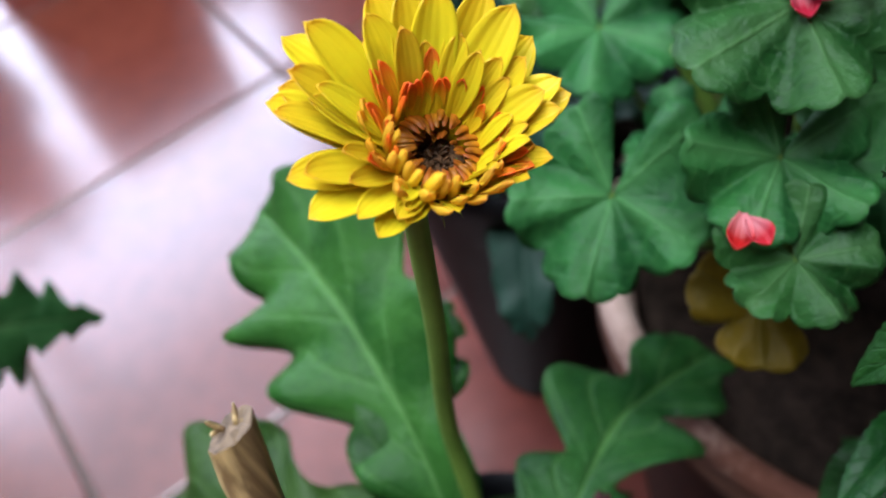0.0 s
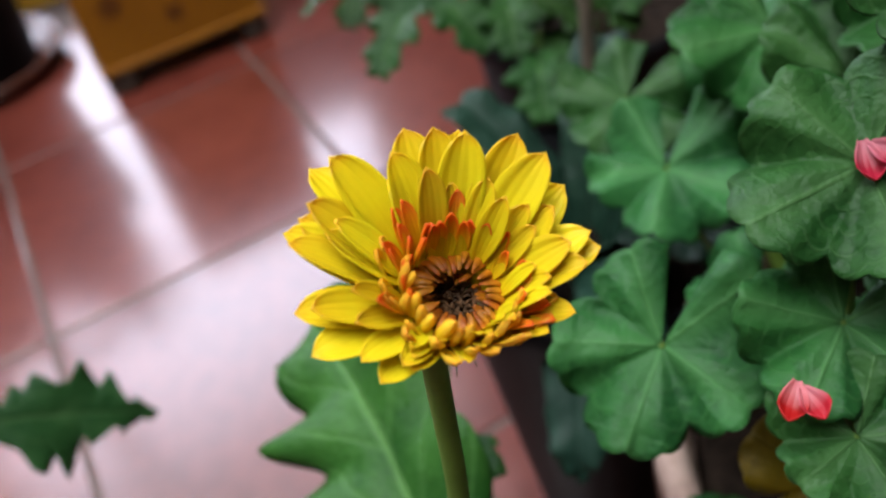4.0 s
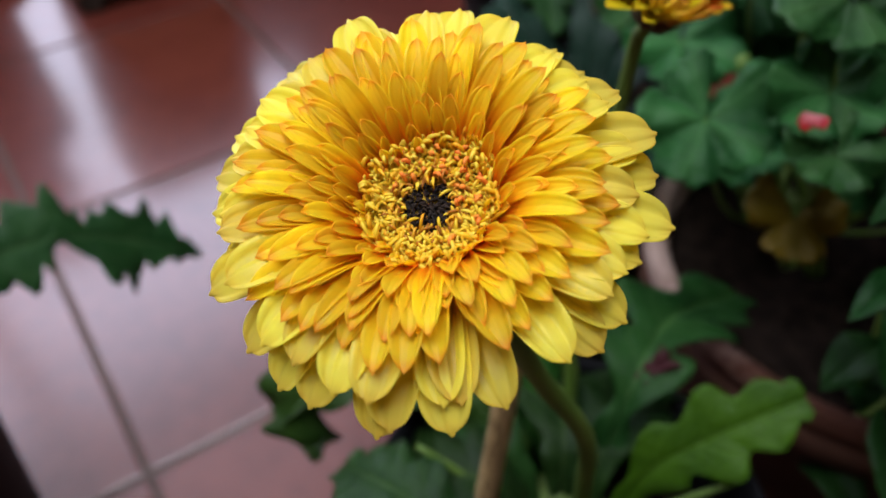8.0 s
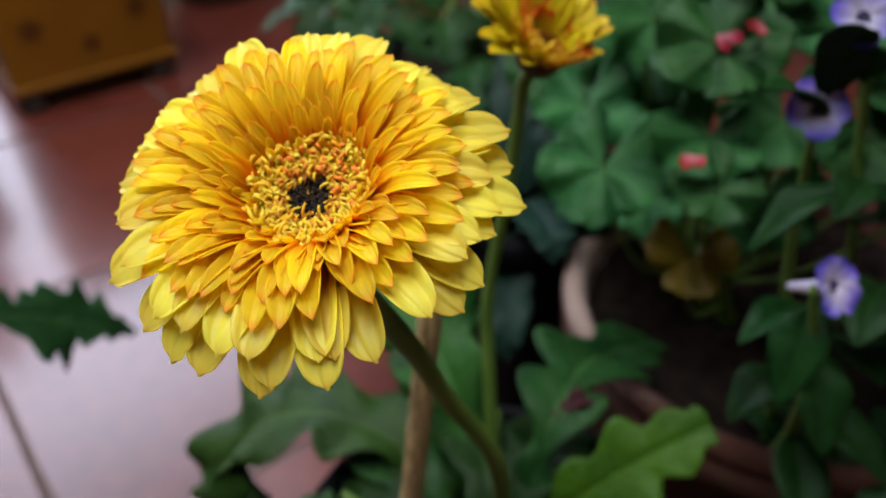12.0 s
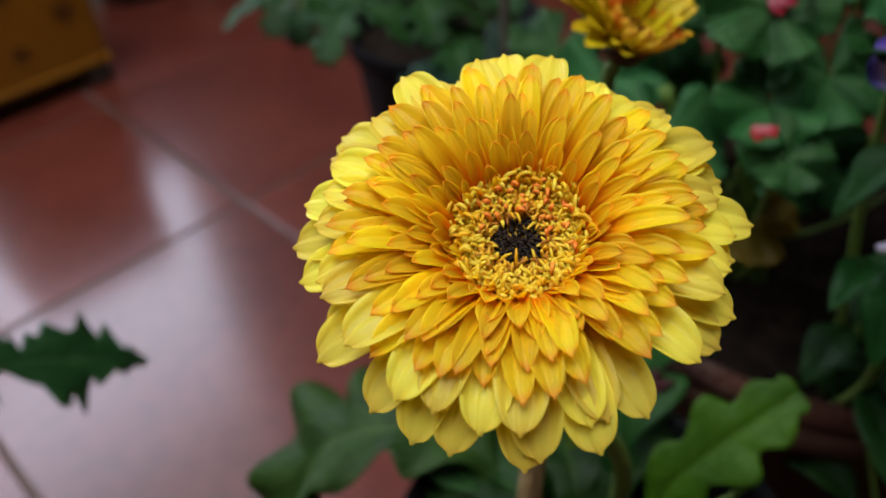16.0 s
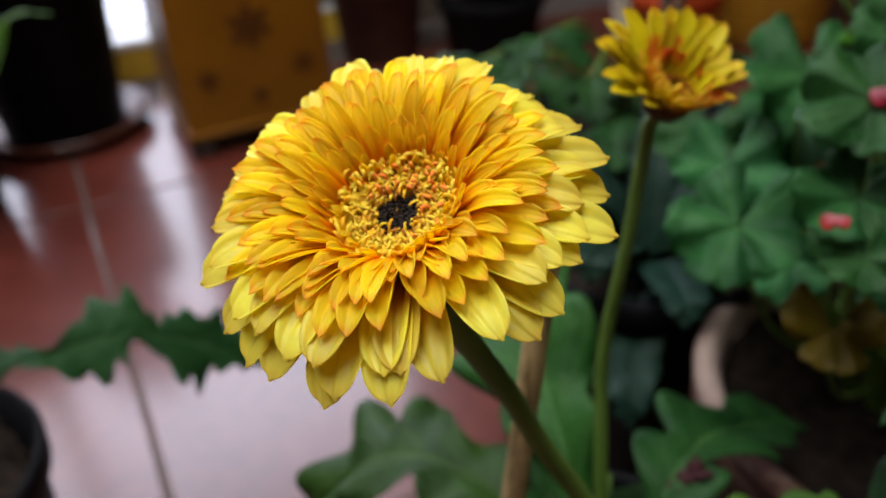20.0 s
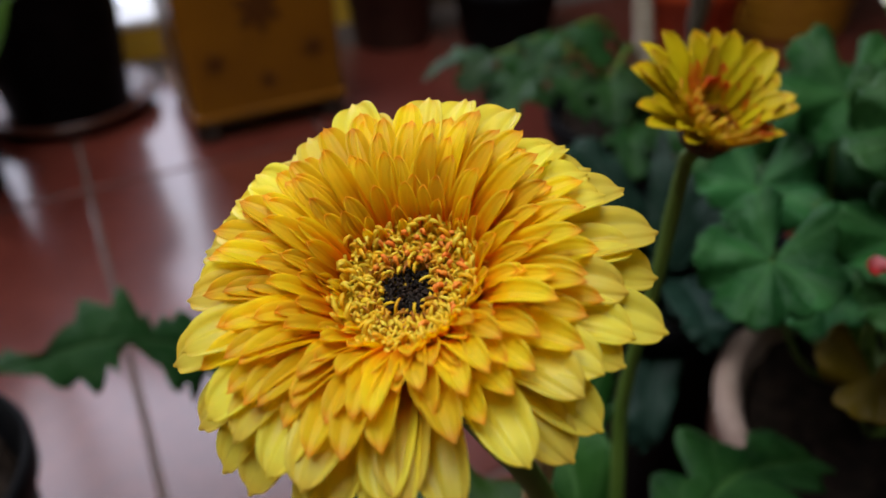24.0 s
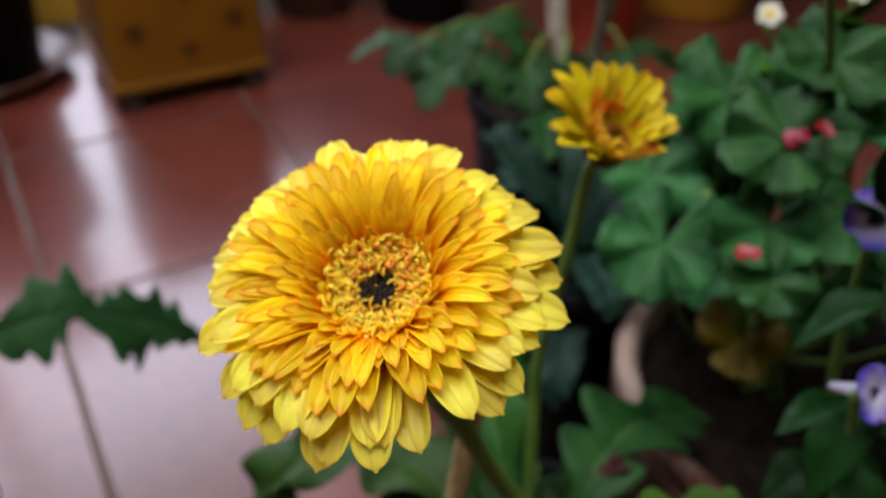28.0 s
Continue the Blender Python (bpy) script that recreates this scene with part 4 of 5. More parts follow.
def bud_head(plant):
    n = Vector((0.37, -0.22, 0.90)).normalized()
    c = Vector((0.0718, 0.0932, 0.4402))
    back = (Vector((0.28, 0.74, 0.61)) - n * Vector((0.28, 0.74, 0.61)).dot(n)).normalized()
    right = back.cross(n)
    head = lathe("flower_head", [(0.0022, -0.0150), (0.0050, -0.0130), (0.0068, -0.0090), (0.0068, -0.0068), (0.0060, -0.0118), (0.001, -0.0122)], M["calyx"], plant, "half-open yellow flower with orange inner petals", sides=32)
    head.matrix_basis = axis_frame(c - n * 0.003, n, 20)

    def set_of(tag, length, width, mat, arch, cup, k=5, **kw):
        return [petal_mesh("petal", length * (1 + 0.1 * (i - k / 2) / k), width * (1 + 0.1 * ((i * 7) % k - k / 2) / k), M[mat], [(s, e + 5 * math.sin(i * 2.3 + s * 2)) for s, e in arch], cup, seed=100 * tag + i, twist=0.2 * math.sin(i * 1.9), **{"tip": 0.60, "blunt": 2.0, "power": 0.46, "groove": 0.015, **kw}) for i in range(k)]

    def opening(d):
        b, r = d.dot(back), d.dot(right)
        near = max(0, -b) * min(1, max(0, (r + 0.75) / 0.6))
        lie = max(0, -b) * min(1, max(0, -r - 0.1) * 2)
        return 22 * max(0, b) + 24 * near + 20 * max(0, r) - 8 * max(0, -r) - 8 * lie, 1.03 + 0.13 * max(0, b) - 0.22 * lie - 0.56 * near - 0.17 * max(0, r) + 0.06 * max(0, -r)

    behind = lambda d: (4.0 * d.dot(back), 0.92 + 0.18 * d.dot(back) if d.dot(back) > -0.6 else 0.0)
    before = lambda d: (-6 * max(0, d.dot(right)), 1.0 if d.dot(back) < 0.35 else 0.0)
    petal_ring(head, 19, 0.0058, -0.0080, set_of(7, 0.0198, 0.0072, "bud_outer", [(0, 28), (0.5, 22), (1, 6)], 0.30), jitter=1.0, seed=7, shape=opening)
    petal_ring(head, 19, 0.0060, -0.0070, set_of(8, 0.0188, 0.0064, "bud_outer", [(0, 40), (0.5, 34), (1, 20)], 0.34), jitter=1.1, start=11, seed=8, shape=opening)
    petal_ring(head, 20, 0.0064, -0.0060, set_of(9, 0.0136, 0.0040, "bud_outer", [(0, 50), (0.5, 43), (1, 30)], 0.42), jitter=1.4, start=4, seed=9, shape=opening)
    petal_ring(head, 26, 0.0074, -0.0056, set_of(10, 0.0118, 0.0031, "bud_inner", [(0, 64), (0.5, 59), (1, 48)], 0.4), jitter=1.7, start=8, seed=10, shape=behind)
    petal_ring(head, 36, 0.0076, -0.0060, set_of(13, 0.0088, 0.0023, "bud_inner", [(0, 78), (0.5, 80), (1, 84)], 0.6, blunt=2.2), jitter=1.6, start=5, seed=12, shape=behind)
    petal_ring(head, 28, 0.0084, -0.0058, set_of(14, 0.0086, 0.0026, "bud_finger", [(0, 50), (0.5, 56), (1, 80)], 0.75, blunt=2.4), jitter=1.6, start=3, seed=14, shape=before)
    petal_ring(head, 32, 0.0080, -0.0058, set_of(15, 0.0080, 0.0021, "bud_finger", [(0, 72), (0.5, 84), (1, 112)], 0.85, blunt=2.4), jitter=1.6, start=9, seed=15, shape=before)
    petal_ring(head, 40, 0.0076, -0.0078, set_of(11, 0.0070, 0.0013, "bud_core", [(0, 78), (0.3, 100), (0.6, 150), (1, 196)], 0.5), start=1, seed=11)
    petal_ring(head, 26, 0.0058, -0.0092, set_of(18, 0.0052, 0.0010, "bud_core", [(0, 84), (0.3, 104), (0.6, 140), (1, 180)], 0.5), start=5, seed=19)
    lathe("disc", [(0.0060, -0.0125), (0.0076, -0.0084), (0.0072, -0.0076), (0.0040, -0.0098), (0.0006, -0.0112)], M["bud_eye"], head, "brown disc inside the flower", sides=28)
    florets("dark_eye", head, 70, 0.0004, 0.0044, lambda q: -0.0112 + 0.3 * q, 0.0022, 0.00026, M["bud_eye"], 32, 0.5, "dark brown unopened florets in the middle")
    florets("calyx_down", head, 60, 0.0040, 0.0072, lambda q: -0.0105, 0.0020, 0.00012, M["calyx"], 33, -1.4, "pale hairs on the calyx")
    return head


def gerbera_plant():
    g = thing("gerbera_plant", (0, 0, 0), "gerbera plant with two yellow flowers and lobed green leaves", "plant")
    big_gerbera_head(g)
    bud_head(g)
    tube("stem", [(0.0024, 0.0021, 0.4407), (0.0068, 0.0017, 0.426), (0.0137, 0.0059, 0.410), (0.0201, 0.0157, 0.390), (0.0285, 0.0235, 0.365), (0.0440, 0.0280, 0.330), (0.0500, 0.0380, 0.28), (0.052, 0.044, 0.198)], [0.0031, 0.0028, 0.0028, 0.0029, 0.0032], M["stem"], g, "bent fuzzy green flower stem", rings=56, sides=14, rough=0.015)
    tube("stem", [(0.0655, 0.0925, 0.4290), (0.0640, 0.0945, 0.4240), (0.0628, 0.0955, 0.418), (0.0602, 0.098, 0.38), (0.0555, 0.102, 0.33), (0.0560, 0.096, 0.29), (0.058, 0.075, 0.198)], [0.0022, 0.0021, 0.0022, 0.0025, 0.0028], M["stem"], g, "slender fuzzy green flower stem", rings=48, sides=14, rough=0.015)
    L = lambda path, w, label="", mat="gerbera_leaf", depth=0.35, n=5, **kw: leaf("leaf", path, w, lobed(depth, n), M[mat], g, label, **kw)
    leaf("leaf", [(0.050, 0.072, 0.235), (0.042, 0.118, 0.276), (0.022, 0.172, 0.297), (-0.005, 0.224, 0.294)], 0.080, lobed(0.32, 5, 0.10, 0.66), M["broad_leaf"], g, "large broad wavy green leaf", seed=1, up=(-0.25, -0.62, 0.72), ripple=0.08, lobes=5)
    L([(0.062, 0.060, 0.235), (0.080, 0.085, 0.280), (0.106, 0.120, 0.272), (0.146, 0.146, 0.254)], 0.056, "arching lobed green leaf", seed=2, n=4, depth=0.66)
    L([(0.064, 0.046, 0.230), (0.080, 0.054, 0.262), (0.103, 0.056, 0.281), (0.131, 0.058, 0.297)], 0.036, "bright fresh green leaf", mat="fresh_leaf", seed=3, n=4, depth=0.42, up=(0, -0.45, 0.9), ripple=0.012)
    L([(0.040, 0.062, 0.235), (0.016, 0.094, 0.264), (-0.020, 0.118, 0.262), (-0.047, 0.126, 0.244), (-0.061, 0.111, 0.214)], 0.074, "lobed green leaf that hooks downwards", seed=4, n=5, depth=0.46, ripple=0.07, mat="broad_leaf")
    L([(0.045, 0.080, 0.235), (0.035, 0.115, 0.27), (0.040, 0.145, 0.285), (0.052, 0.175, 0.28)], 0.046, "", seed=5, n=4)
    L([(0.074, 0.080, 0.268), (0.083, 0.084, 0.280), (0.091, 0.087, 0.286), (0.097, 0.090, 0.280)], 0.011, "small withered dark red leaf", mat="dead_leaf", seed=6, n=2, ripple=0.12)
    tube("petiole", [(0.058, 0.070, 0.22), (0.066, 0.076, 0.252), (0.074, 0.080, 0.268)], [0.0012, 0.0010, 0.0008], M["stem"], g, rings=10, sides=7)
    L([(0.030, 0.030, 0.235), (0.005, 0.040, 0.26), (-0.015, 0.055, 0.262), (-0.035, 0.075, 0.25)], 0.042, "", seed=7, n=3)
    lathe("crown", [(0.030, 0.198), (0.028, 0.212), (0.020, 0.226), (0.010, 0.236), (0.002, 0.239)], M["calyx"], g, "dark leafy crown above the soil", sides=20, wobble=0.12, seed=4).location = (GP[0], GP[1] + 0.014, 0)
    rng = random.Random(11)
    for i in range(9):
        a = radians(i * 40 + rng.uniform(-15, 15))
        d = Vector((math.cos(a), math.sin(a), 0))
        c, r = Vector((GP[0], GP[1], 0.225)), rng.uniform(0.07, 0.105)
        if d.y < 0.25:
            continue
        L([c + d * 0.01, c + d * r * 0.35 + Vector((0, 0, 0.03)), c + d * r * 0.75 + Vector((0, 0, 0.028)), c + d * r + Vector((0, 0, 0.008))], rng.uniform(0.036, 0.05), seed=30 + i, n=3, rows=40, cols=9)
    for i in range(5):
        a = radians(i * 77)
        d = Vector((math.cos(a), math.sin(a), 0))
        c = Vector((GP[0], GP[1], 0.22)) + d * 0.02
        tube("petiole", [c, c + d * 0.015 + Vector((0, 0, 0.03)), c + d * 0.04 + Vector((0, 0, 0.045))], [0.0018, 0.0016, 0.0012], M["stem"], g, rings=10, sides=7)
    return rebase(g, (GP[0], GP[1], 0.205))


gerbera_plant()


# ---- the geranium and its neighbours in the clay pot ----
def geranium():
    g = thing("geranium_plant", (0, 0, 0), "geranium with round scalloped green leaves in the clay pot", "plant")
    hub = (0.20, 0.18, 0.24)
    top = (0.185, 0.19, 0.36)
    tube("stem", [(0.215, 0.175, 0.205), hub, (0.19, 0.185, 0.30), top], [0.006, 0.005, 0.004, 0.003], M["stem"], g, rings=20)
    tube("stem", [(0.205, 0.19, 0.21), (0.17, 0.20, 0.29), (0.15, 0.21, 0.34)], [0.005, 0.004, 0.003], M["stem"], g, rings=16)
    leaves = [
        ((0.1085, 0.1400, 0.3590), 0.0262, (-0.15, -0.55, 0.82), 75, "broad round leaf with scalloped rim and pale veins"),
        ((0.1475, 0.1390, 0.4078), 0.0255, (-0.10, -0.50, 0.86), 30, ""),
        ((0.142, 0.124, 0.379), 0.0215, (-0.05, -0.45, 0.89), 60, ""),
        ((0.139, 0.104, 0.368), 0.0175, (-0.05, -0.40, 0.9), 110, ""),
        ((0.165, 0.246, 0.375), 0.0340, (0.05, -0.5, 0.86), 80, ""),
        ((0.130, 0.234, 0.335), 0.0300, (-0.2, -0.4, 0.9), 95, ""),
        ((0.126, 0.285, 0.330), 0.0280, (-0.1, -0.4, 0.9), 60, ""),
        ((0.170, 0.165, 0.430), 0.0260, (0.1, -0.4, 0.9), 120, ""),
        ((0.190, 0.205, 0.402), 0.0300, (0.05, -0.5, 0.85), 40, ""),
        ((0.205, 0.155, 0.405), 0.0280, (0.1, -0.5, 0.85), 200, ""),
        ((0.180, 0.140, 0.375), 0.0270, (0.0, -0.5, 0.85), 70, ""),
        ((0.225, 0.225, 0.385), 0.0320, (0.1, -0.5, 0.85), 10, ""),
        ((0.215, 0.265, 0.360), 0.0330, (-0.1, -0.5, 0.85), 150, ""),
        ((0.170, 0.200, 0.385), 0.0270, (0.0, -0.5, 0.85), 33, ""),
        ((0.240, 0.150, 0.380), 0.0300, (0.2, -0.5, 0.85), 70, ""),
        ((0.262, 0.190, 0.380), 0.0320, (0.2, -0.4, 0.85), 95, ""),
        ((0.250, 0.120, 0.345), 0.0280, (0.1, -0.5, 0.85), 130, ""),
        ((0.275, 0.240, 0.362), 0.0320, (0.1, -0.5, 0.85), 20, ""),
        ((0.185, 0.150, 0.330), 0.0280, (-0.1, -0.5, 0.85), 60, ""),
        ((0.215, 0.130, 0.365), 0.0290, (0.0, -0.5, 0.85), 100, ""),
        ((0.150, 0.190, 0.310), 0.0260, (-0.2, -0.5, 0.85), 80, ""),
        ((0.172, 0.268, 0.342), 0.0300, (-0.1, -0.5, 0.85), 55, ""),
        ((0.200, 0.310, 0.330), 0.0340, (0.0, -0.5, 0.85), 140, ""),
        ((0.183, 0.265, 0.318), 0.0310, (0.1, -0.5, 0.85), 15, ""),
        ((0.235, 0.290, 0.335), 0.0340, (0.1, -0.5, 0.85), 95, ""),
        ((0.288, 0.200, 0.340), 0.0330, (0.2, -0.5, 0.85), 65, ""),
        ((0.262, 0.168, 0.325), 0.0290, (0.1, -0.5, 0.85), 170, ""),
    ]
    for i, (c, r, n, turn, label) in enumerate(leaves):
        geranium_leaf(g, c, r, n, turn + 180, M["geranium_leaf"], 40 + i, label, petiole=(0.195, 0.18, 0.26) if i % 2 else (0.185, 0.195, 0.25))
    geranium_leaf(g, (0.143, 0.119, 0.326), 0.0185, (-0.15, -0.6, 0.78), 270, M["yellow_leaf"], 70, "withered yellow leaf hanging low", lobes=3, open_deg=70, petiole=hub)
    return rebase(g, (0.215, 0.175, 0.21))


geranium()


def fallen_petal(place, size, normal, turn, label):
    t = thing("fallen_petal", place, label, "petal", "fallen red petals")
    for k, (dx, a) in enumerate(((0.0, 0), (0.0015, 42))):
        me = petal_mesh("blade", size * (1 - 0.12 * k), size * 0.6, M["red_petal"], [(0, 14), (0.5, 10 + 20 * k), (1, 55)], 0.8, seed=60 + k, tip=0.6)
        sharing("blade", me, axis_frame((0, 0, 0.0006), normal, turn + a) @ Matrix.Translation((dx, 0, 0.0006 * k)), t)
    return t


fallen_petal((0.1275, 0.1090, 0.3815), 0.0095, (-0.05, -0.45, 0.89), 250, "fallen red geranium petals lying on a leaf")
fallen_petal((0.1470, 0.1420, 0.4110), 0.0100, (-0.1, -0.55, 0.83), 280, "fallen red geranium petals lying on a leaf")
fallen_petal((0.160, 0.135, 0.4165), 0.008, (-0.1, -0.55, 0.83), 200, "fallen red geranium petal on a leaf")
fallen_petal((0.205, 0.115, 0.217), 0.009, (0, 0, 1), 40, "fallen red petals on the soil")
fallen_petal((0.225, 0.095, 0.217), 0.009, (0, 0, 1), 140, "fallen red petals on the soil")


def wishbone_flower(place, normal, turn, label, size=0.009):
    t = thing("wishbone_flower", place, label, "flower", "violet wishbone flowers")
    base = axis_frame((0, 0, 0), normal, turn)
    tb = tube("flower_tube", [base @ Vector((0, 0, -0.016)), base @ Vector((0, 0, -0.008)), base @ Vector((0, 0, 0.0))], [0.0013, 0.0022, 0.003], M["violet"], t, "pale violet tube", rings=10)
    for k, a in enumerate((90, 5, 175, 270)):
        me = petal_mesh("petal", size * (1.0 if k else 1.1), size * (1.25 if k else 1.5), M["violet"], [(0, 25), (0.5, 12), (1, -20)], 0.25, tip=0.5, seed=80 + k)
        sharing("petal", me, base @ pose(0, 0, 0.0004 * k, 0, 0, a) @ Matrix.Translation((0.0012, 0, 0)), t)
    lathe("throat", [(0.0022, 0.0005), (0.0024, 0.0012), (0.0012, 0.0010), (0.0002, 0.0004)], M["throat"], t, "dark throat", sides=16).matrix_basis = base
    lathe("mark", [(0.0014, 0.0), (0.0015, 0.0006), (0.0004, 0.0009)], M["nectar"], t, "yellow mark", sides=14).matrix_basis = base @ Matrix.Translation((0.0002, -0.0042, 0.0012))
    return t


def torenia():
    g = thing("wishbone_plant", (0, 0, 0), "leafy plant with serrated leaves at the pot's edge", "plant")
    root = Vector((0.195, 0.105, 0.205))
    tube("stem", [root, (0.18, 0.095, 0.28), (0.165, 0.09, 0.35), (0.158, 0.088, 0.41)], [0.0028, 0.0024, 0.002, 0.0014], M["stem"], g, rings=24)
    tube("stem", [root, (0.175, 0.07, 0.27), (0.16, 0.055, 0.33), (0.150, 0.052, 0.365)], [0.0026, 0.0022, 0.0018, 0.0013], M["stem"], g, rings=24)
    tube("stem", [root, (0.21, 0.11, 0.3), (0.20, 0.12, 0.38), (0.19, 0.12, 0.44)], [0.0026, 0.0022, 0.0018, 0.0013], M["stem"], g, rings=24)
    rng = random.Random(5)
    spots = [((0.165, 0.075, 0.385), (0.140, 0.076, 0.362), 0.017), ((0.162, 0.09, 0.40), (0.135, 0.083, 0.42), 0.018), ((0.160, 0.088, 0.41), (0.150, 0.068, 0.445), 0.017),
             ((0.158, 0.06, 0.35), (0.146, 0.045, 0.318), 0.02), ((0.16, 0.055, 0.33), (0.162, 0.035, 0.30), 0.022), ((0.165, 0.06, 0.30), (0.19, 0.03, 0.285), 0.022),
             ((0.17, 0.08, 0.33), (0.135, 0.06, 0.335), 0.014), ((0.18, 0.1, 0.31), (0.20, 0.06, 0.325), 0.022), ((0.195, 0.12, 0.40), (0.18, 0.09, 0.425), 0.022),
             ((0.195, 0.12, 0.42), (0.205, 0.085, 0.43), 0.022), ((0.19, 0.12, 0.44), (0.175, 0.11, 0.468), 0.018), ((0.175, 0.085, 0.29), (0.15, 0.075, 0.275), 0.02),
             ((0.20, 0.115, 0.34), (0.215, 0.07, 0.36), 0.023), ((0.175, 0.07, 0.27), (0.165, 0.03, 0.255), 0.022), ((0.205, 0.112, 0.36), (0.175, 0.085, 0.365), 0.02)]
    for _ in range(44):
        a = Vector((rng.uniform(0.18, 0.31), rng.uniform(0.03, 0.11), rng.uniform(0.25, 0.40)))
        w = rng.uniform(-2.6, -0.5)
        spots.append((a, a + Vector((math.cos(w) * 0.04, math.sin(w) * 0.04, rng.uniform(-0.02, 0.012))), rng.uniform(0.017, 0.024)))
    for i, (a, b, w) in enumerate(spots):
        a, b = Vector(a), Vector(b)
        mid = (a + b) / 2 + Vector((0, 0, 0.006))
        leaf("leaf", [a, mid, b], w, lance(), M["lance_leaf"], g, seed=i, ripple=0.02, lobes=2, fold=0.35, rows=40, cols=9)
    return rebase(g, root)


torenia()
pot("flower_pot", 0.197, 0.003, 0.052, 0.12, M["black_plastic"], "low black pot with a dark leafy plant", 25)


def low_plant():
    g = thing("low_plant", (0, 0, 0), "low dark leafy plant in the shade of the clay pot", "plant")
    c = Vector((0.197, 0.003, 0.09))
    rng = random.Random(9)
    for i in range(52):
        a = rng.uniform(0, 6.283)
        q, z = rng.uniform(0.0, 0.075), rng.uniform(0.03, 0.15)
        p = c + Vector((math.cos(a) * q, math.sin(a) * q, z))
        d = Vector((math.cos(a), math.sin(a), 0)) * rng.uniform(0.035, 0.055)
        tube("stalk", [c, c.lerp(p, 0.6) + Vector((0, 0, 0.01)), p], [0.0014, 0.0011, 0.0009], M["stem"], g, rings=8, sides=6)
        leaf("leaf", [p, p + d * 0.5 + Vector((0, 0, 0.006)), p + d - Vector((0, 0, 0.008))], 0.022, lance(), M["lance_leaf"], g, seed=i, ripple=0.02, lobes=2, rows=28, cols=9)
    return rebase(g, c)


low_plant()
wishbone_flower((0.1560, 0.0855, 0.409), (-0.25, -0.75, 0.6), 10, "violet and white wishbone flower with yellow mark")
wishbone_flower((0.1600, 0.0830, 0.440), (-0.15, -0.75, 0.65), -15, "violet and white wishbone flower with yellow mark")
wishbone_flower((0.1545, 0.0500, 0.366), (0.35, -0.7, 0.5), 30, "violet wishbone flower seen from the side")


# ---- plants further off ----
def toothed_plant():
    g = thing("toothed_plant", (0, 0, 0), "plant with dark toothed leaves in a small pot", "plant")
    c = Vector((-0.310, 0.158, 0.165))
    leaf("leaf", [c, (-0.262, 0.186, 0.238), (-0.200, 0.250, 0.224), (-0.138, 0.293, 0.166)], 0.074, pinnate(4, 0.04), M["thistle_leaf"], g, "arching leaf cut into deep toothed lobes", seed=3, fold=0.10, ripple=0.03, rows=180, cols=15, up=(0.36, -0.42, 0.76))
    leaf("leaf", [c, (-0.33, 0.20, 0.215), (-0.345, 0.255, 0.22), (-0.35, 0.31, 0.19)], 0.06, toothed(0.6, 5), M["thistle_leaf"], g, seed=4, fold=0.4, rows=80)
    leaf("leaf", [c, (-0.36, 0.13, 0.22), (-0.41, 0.11, 0.225), (-0.46, 0.1, 0.20)], 0.06, toothed(0.6, 5), M["thistle_leaf"], g, seed=5, fold=0.4, rows=80)
    leaf("leaf", [c, (-0.29, 0.11, 0.21), (-0.29, 0.06, 0.215), (-0.30, 0.01, 0.19)], 0.055, toothed(0.6, 5), M["thistle_leaf"], g, seed=6, fold=0.4, rows=80)
    return rebase(g, c)


toothed_plant()


def crinkled_plant():
    g = thing("crinkled_plant", (0, 0, 0), "plant with blue-green crinkled leaves in a black pot", "plant")
    c = Vector((0.108, 0.309, 0.215))
    ends = [((0.07, 0.24, 0.27), 0.034), ((0.115, 0.225, 0.255), 0.036), ((0.065, 0.30, 0.28), 0.034), ((0.15, 0.25, 0.27), 0.034), ((0.06, 0.35, 0.285), 0.034), ((0.13, 0.38, 0.29), 0.034), ((0.09, 0.215, 0.20), 0.034), ((0.165, 0.32, 0.285), 0.034)]
    for i, (e, w) in enumerate(ends):
        e = Vector(e)
        leaf("leaf", [c, c.lerp(e, 0.45) + Vector((0, 0, 0.022)), e + Vector((0, 0, 0.01)), e + (e - c) * 0.12 - Vector((0, 0, 0.008))], w, lance(9, 0.12), M["blue_leaf"], g, seed=10 + i, ripple=0.05, lobes=6)
    return rebase(g, c)


crinkled_plant()


def lobed_shrub():
    g = thing("lobed_shrub", (0, 0, 0), "shrub with deeply lobed green leaves and pale woody stem", "plant")
    c = Vector((0.15, 0.62, 0.17))
    tube("trunk", [c, (0.142, 0.64, 0.25), (0.135, 0.66, 0.34), (0.130, 0.67, 0.50)], [0.011, 0.010, 0.009, 0.007], M["pale_cane"], g, "pale woody trunk", rings=20, rough=0.04)
    rng = random.Random(8)
    hubs = [(0.042, 0.455, 0.302), (0.088, 0.45, 0.298), (0.006, 0.545, 0.280), (0.056, 0.505, 0.312), (0.12, 0.47, 0.288), (0.17, 0.48, 0.300), (0.10, 0.42, 0.278), (0.012, 0.590, 0.250)]
    for i, h in enumerate(hubs):
        h = Vector(h)
        tube("twig", [c, c.lerp(h, 0.55) + Vector((0, 0, 0.05)), h], [0.003, 0.002, 0.0014], M["stem"], g, rings=14, sides=7)
        for k in range(3):
            a = radians(-110 + 70 * k + rng.uniform(-20, 20) + (-60 if i == 2 else 0))
            d = Vector((math.cos(a), math.sin(a) * 0.8, -0.35)) * rng.uniform(0.045, 0.06)
            leaf("leaf", [h, h + d * 0.5 + Vector((0, 0, 0.008)), h + d], 0.040, lobed(0.5, 3, base=0.2, peak=0.5), M["gerbera_leaf"], g, seed=20 + i * 3 + k, rows=40, cols=9)
    return rebase(g, c)


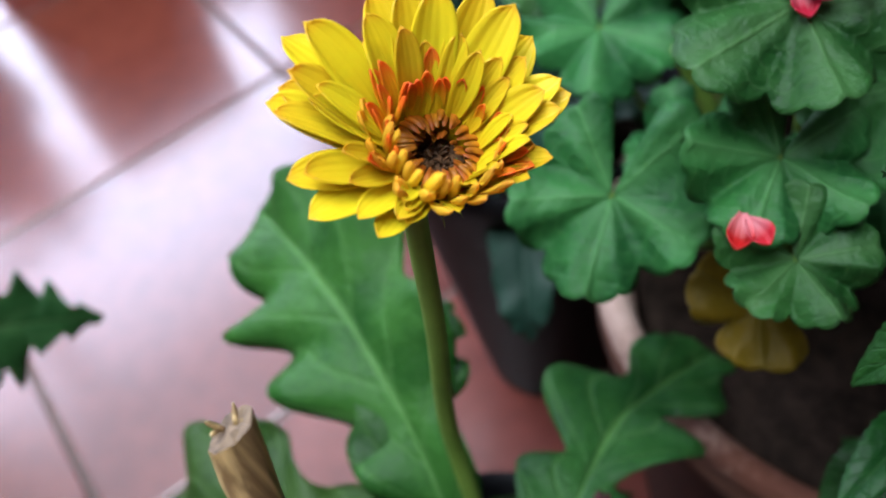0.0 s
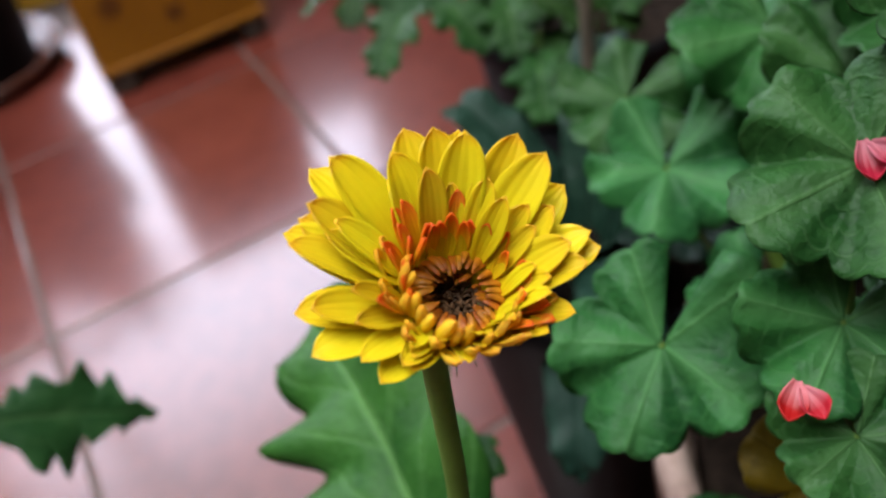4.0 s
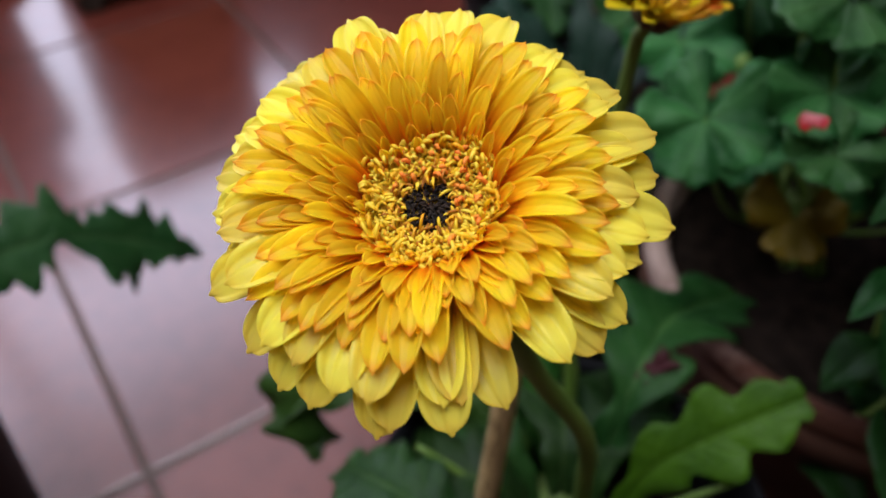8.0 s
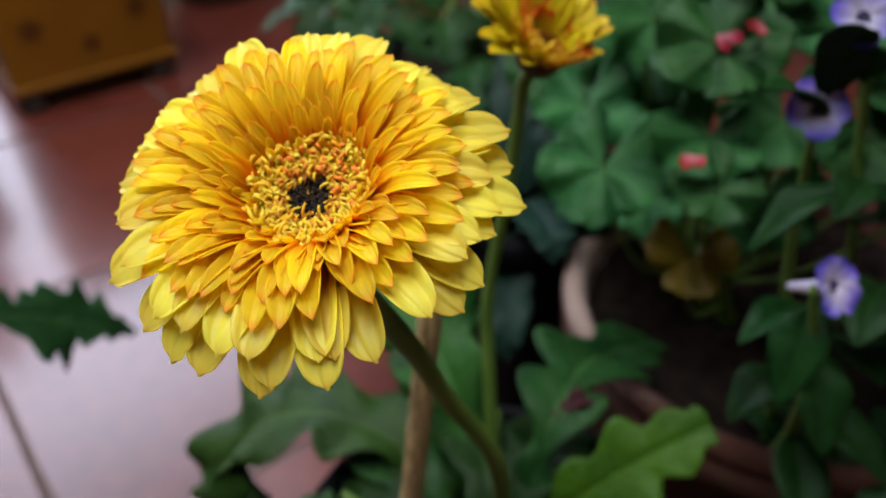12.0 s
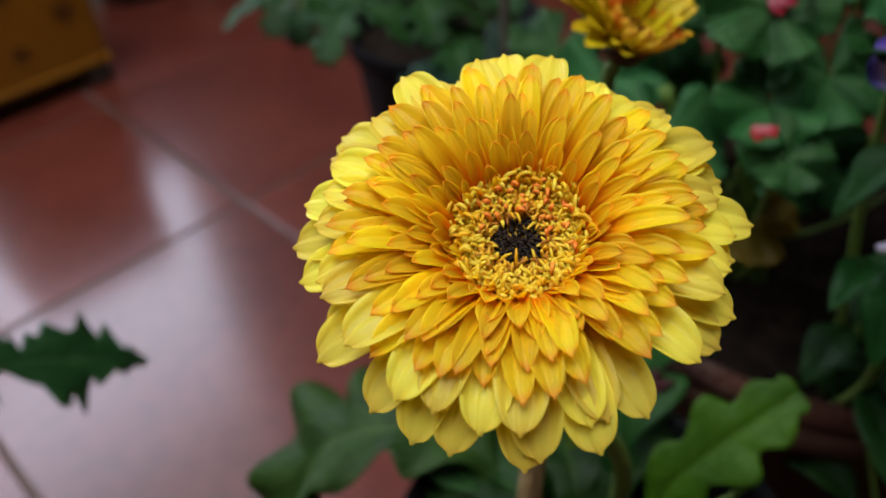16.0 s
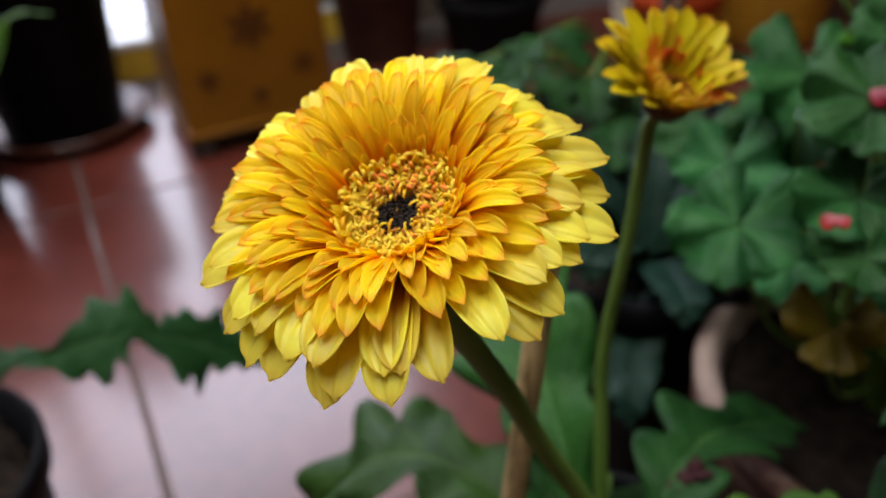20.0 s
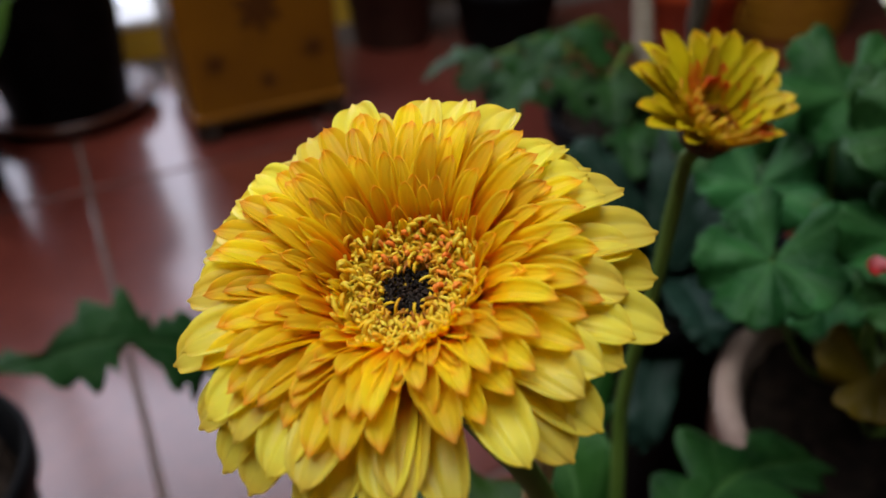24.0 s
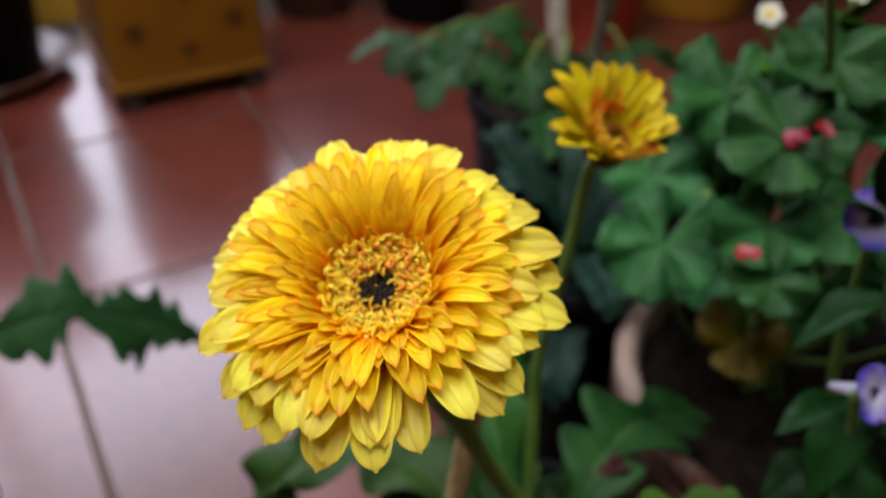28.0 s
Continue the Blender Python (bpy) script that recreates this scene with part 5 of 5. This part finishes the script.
lobed_shrub()
stake((0.121, 0.352, 0.19), (0.1185, 0.372, 0.56), "thin dark cane standing in a pot", "cane", "cane", 0.0034, False, "cane")
stake((0.157, 0.60, 0.15), (0.157, 0.405, 0.50), "thin pale cane leaning among the plants", "cane", "pale_cane", 0.004, False, "pale_cane")


def strap_plant(name, c, n, length, mat, seed, label, width=0.02):
    g = thing(name, (0, 0, 0), label, "plant")
    c = Vector(c)
    rng = random.Random(seed)
    for i in range(n):
        a = 6.283 * i / n + rng.uniform(-0.3, 0.3)
        L = length * rng.uniform(0.7, 1.15)
        d = Vector((math.cos(a), math.sin(a), 0))
        leaf("leaf", [c, c + d * L * 0.25 + Vector((0, 0, L * 0.55)), c + d * L * 0.6 + Vector((0, 0, L * 0.75)), c + d * L + Vector((0, 0, L * 0.55))], width, lance(3, 0.02), M[mat], g, seed=seed + i, rows=24, cols=7)
    return rebase(g, c)


straps = strap_plant("strap_plant", (-0.735, 0.79, 0.15), 12, 0.17, "lance_leaf", 3, "plant with arching strap leaves in a black pot", 0.034)
leaf("leaf", [(-0.055, 0.03, 0.0), (0.03, -0.07, 0.03), (0.172, -0.095, 0.03), (0.215, -0.035, 0.115), (0.265, -0.022, 0.12)], 0.036, lance(3, 0.02), M["fresh_leaf"], straps, "bright green arching strap leaf", seed=9, rows=40, cols=9)
strap_plant("foliage_plant", (-0.93, 1.05, 0.22), 22, 0.34, "lance_leaf", 63, "tall dark foliage plant before the window", 0.06)
strap_plant("leafy_plant", (-0.69, 1.12, 0.40), 10, 0.16, "lance_leaf", 13, "small leafy plant in a dark blue pot", 0.04)
strap_plant("leafy_plant", (-0.190, 1.368, 0.122), 14, 0.11, "fresh_leaf", 23, "small green plant in a terracotta pot", 0.04)
strap_plant("leafy_plant", (0.016, 1.355, 0.082), 12, 0.14, "lance_leaf", 33, "dark leafy plant in a black pot", 0.045)
strap_plant("leafy_plant", (0.318, 1.265, 0.108), 8, 0.11, "lance_leaf", 43, "small plant in an orange pot", 0.035)
strap_plant("leafy_plant", (0.52, 1.42, 0.23), 10, 0.2, "lance_leaf", 53, "leafy plant in an amber pot", 0.045)


def white_bloom(place, label, n=5, size=0.009):
    t = thing("white_flower", place, label, "flower")
    base = axis_frame((0, 0, 0), (-0.2, -0.7, 0.65), 0)
    for k in range(n):
        me = petal_mesh("petal", size, size * 0.9, M["white_petal"], [(0, 30), (1, -10)], 0.3, tip=0.55, seed=90 + k)
        sharing("petal", me, base @ pose(0, 0, 0, 0, 0, 360 * k / n), t)
    lathe("eye", [(0.002, -0.001), (0.0022, 0.001), (0.0006, 0.002)], M["nectar"], t, "yellow eye", sides=12).matrix_basis = base
    return t


def flowering_stems():
    g = thing("flowering_plant", (0, 0, 0), "tall green stems with white flowers behind the geranium", "plant")
    c = Vector((0.25, 0.23, 0.21))
    tube("stem", [c, (0.235, 0.24, 0.32), (0.20, 0.217, 0.385), (0.165, 0.16, 0.43), (0.125, 0.10, 0.485)], [0.0022, 0.002, 0.0018, 0.0015], M["stem"], g, rings=30)
    tube("stem", [c, (0.225, 0.245, 0.33), (0.171, 0.245, 0.415)], [0.002, 0.0016, 0.0012], M["stem"], g, rings=20)
    tube("stem", [c, (0.24, 0.245, 0.33), (0.205, 0.235, 0.43)], [0.002, 0.0016, 0.0012], M["stem"], g, rings=20)
    for i, (a, b) in enumerate((((0.2, 0.24, 0.38), (0.165, 0.22, 0.40)), ((0.215, 0.235, 0.40), (0.19, 0.21, 0.43)), ((0.20, 0.24, 0.40), (0.215, 0.21, 0.445)))):
        a, b = Vector(a), Vector(b)
        leaf("leaf", [a, (a + b) / 2 + Vector((0, 0, 0.006)), b], 0.02, lance(), M["fresh_leaf"], g, seed=i, rows=30, cols=9)
    return rebase(g, c)


flowering_stems()
white_bloom((0.171, 0.239, 0.420), "small white flower on a thin stem", size=0.0065)
white_bloom((0.205, 0.230, 0.435), "small white flower on a thin stem", size=0.0065)


# ---- floor tiles ----
def tiles():
    bm = bmesh.new()
    bmesh.ops.create_cube(bm, size=1.0)
    bmesh.ops.scale(bm, vec=(TILE - JOINT, TILE - JOINT, 0.008), verts=bm.verts)
    bmesh.ops.bevel(bm, geom=[e for e in bm.edges if all(q.co.z > 0 for q in e.verts)], offset=0.0016, segments=2, affect="EDGES", profile=0.5)
    me = bpy.data.meshes.new("tile")
    bm.to_mesh(me)
    bm.free()
    me.materials.append(M["tile"])
    rng = random.Random(2)
    ang = math.degrees(math.atan2(U.y, U.x))
    for i in range(-8, 9):
        for j in range(-9, 3):
            c = CORNER + U * TILE * (i + 0.5) + V * TILE * (j + 0.5)
            if (c - WALL).dot(V) > -0.1 or not -1.6 < c.x < 1.55 or c.y < -1.4:
                continue
            m = pose(c.x, c.y, -0.004 + rng.uniform(-0.0003, 0.0003), rng.uniform(-0.06, 0.06), rng.uniform(-0.06, 0.06), ang + rng.choice((0, 90, 180, 270)))
            sharing("tile", me, m, floor_ob)


tiles()
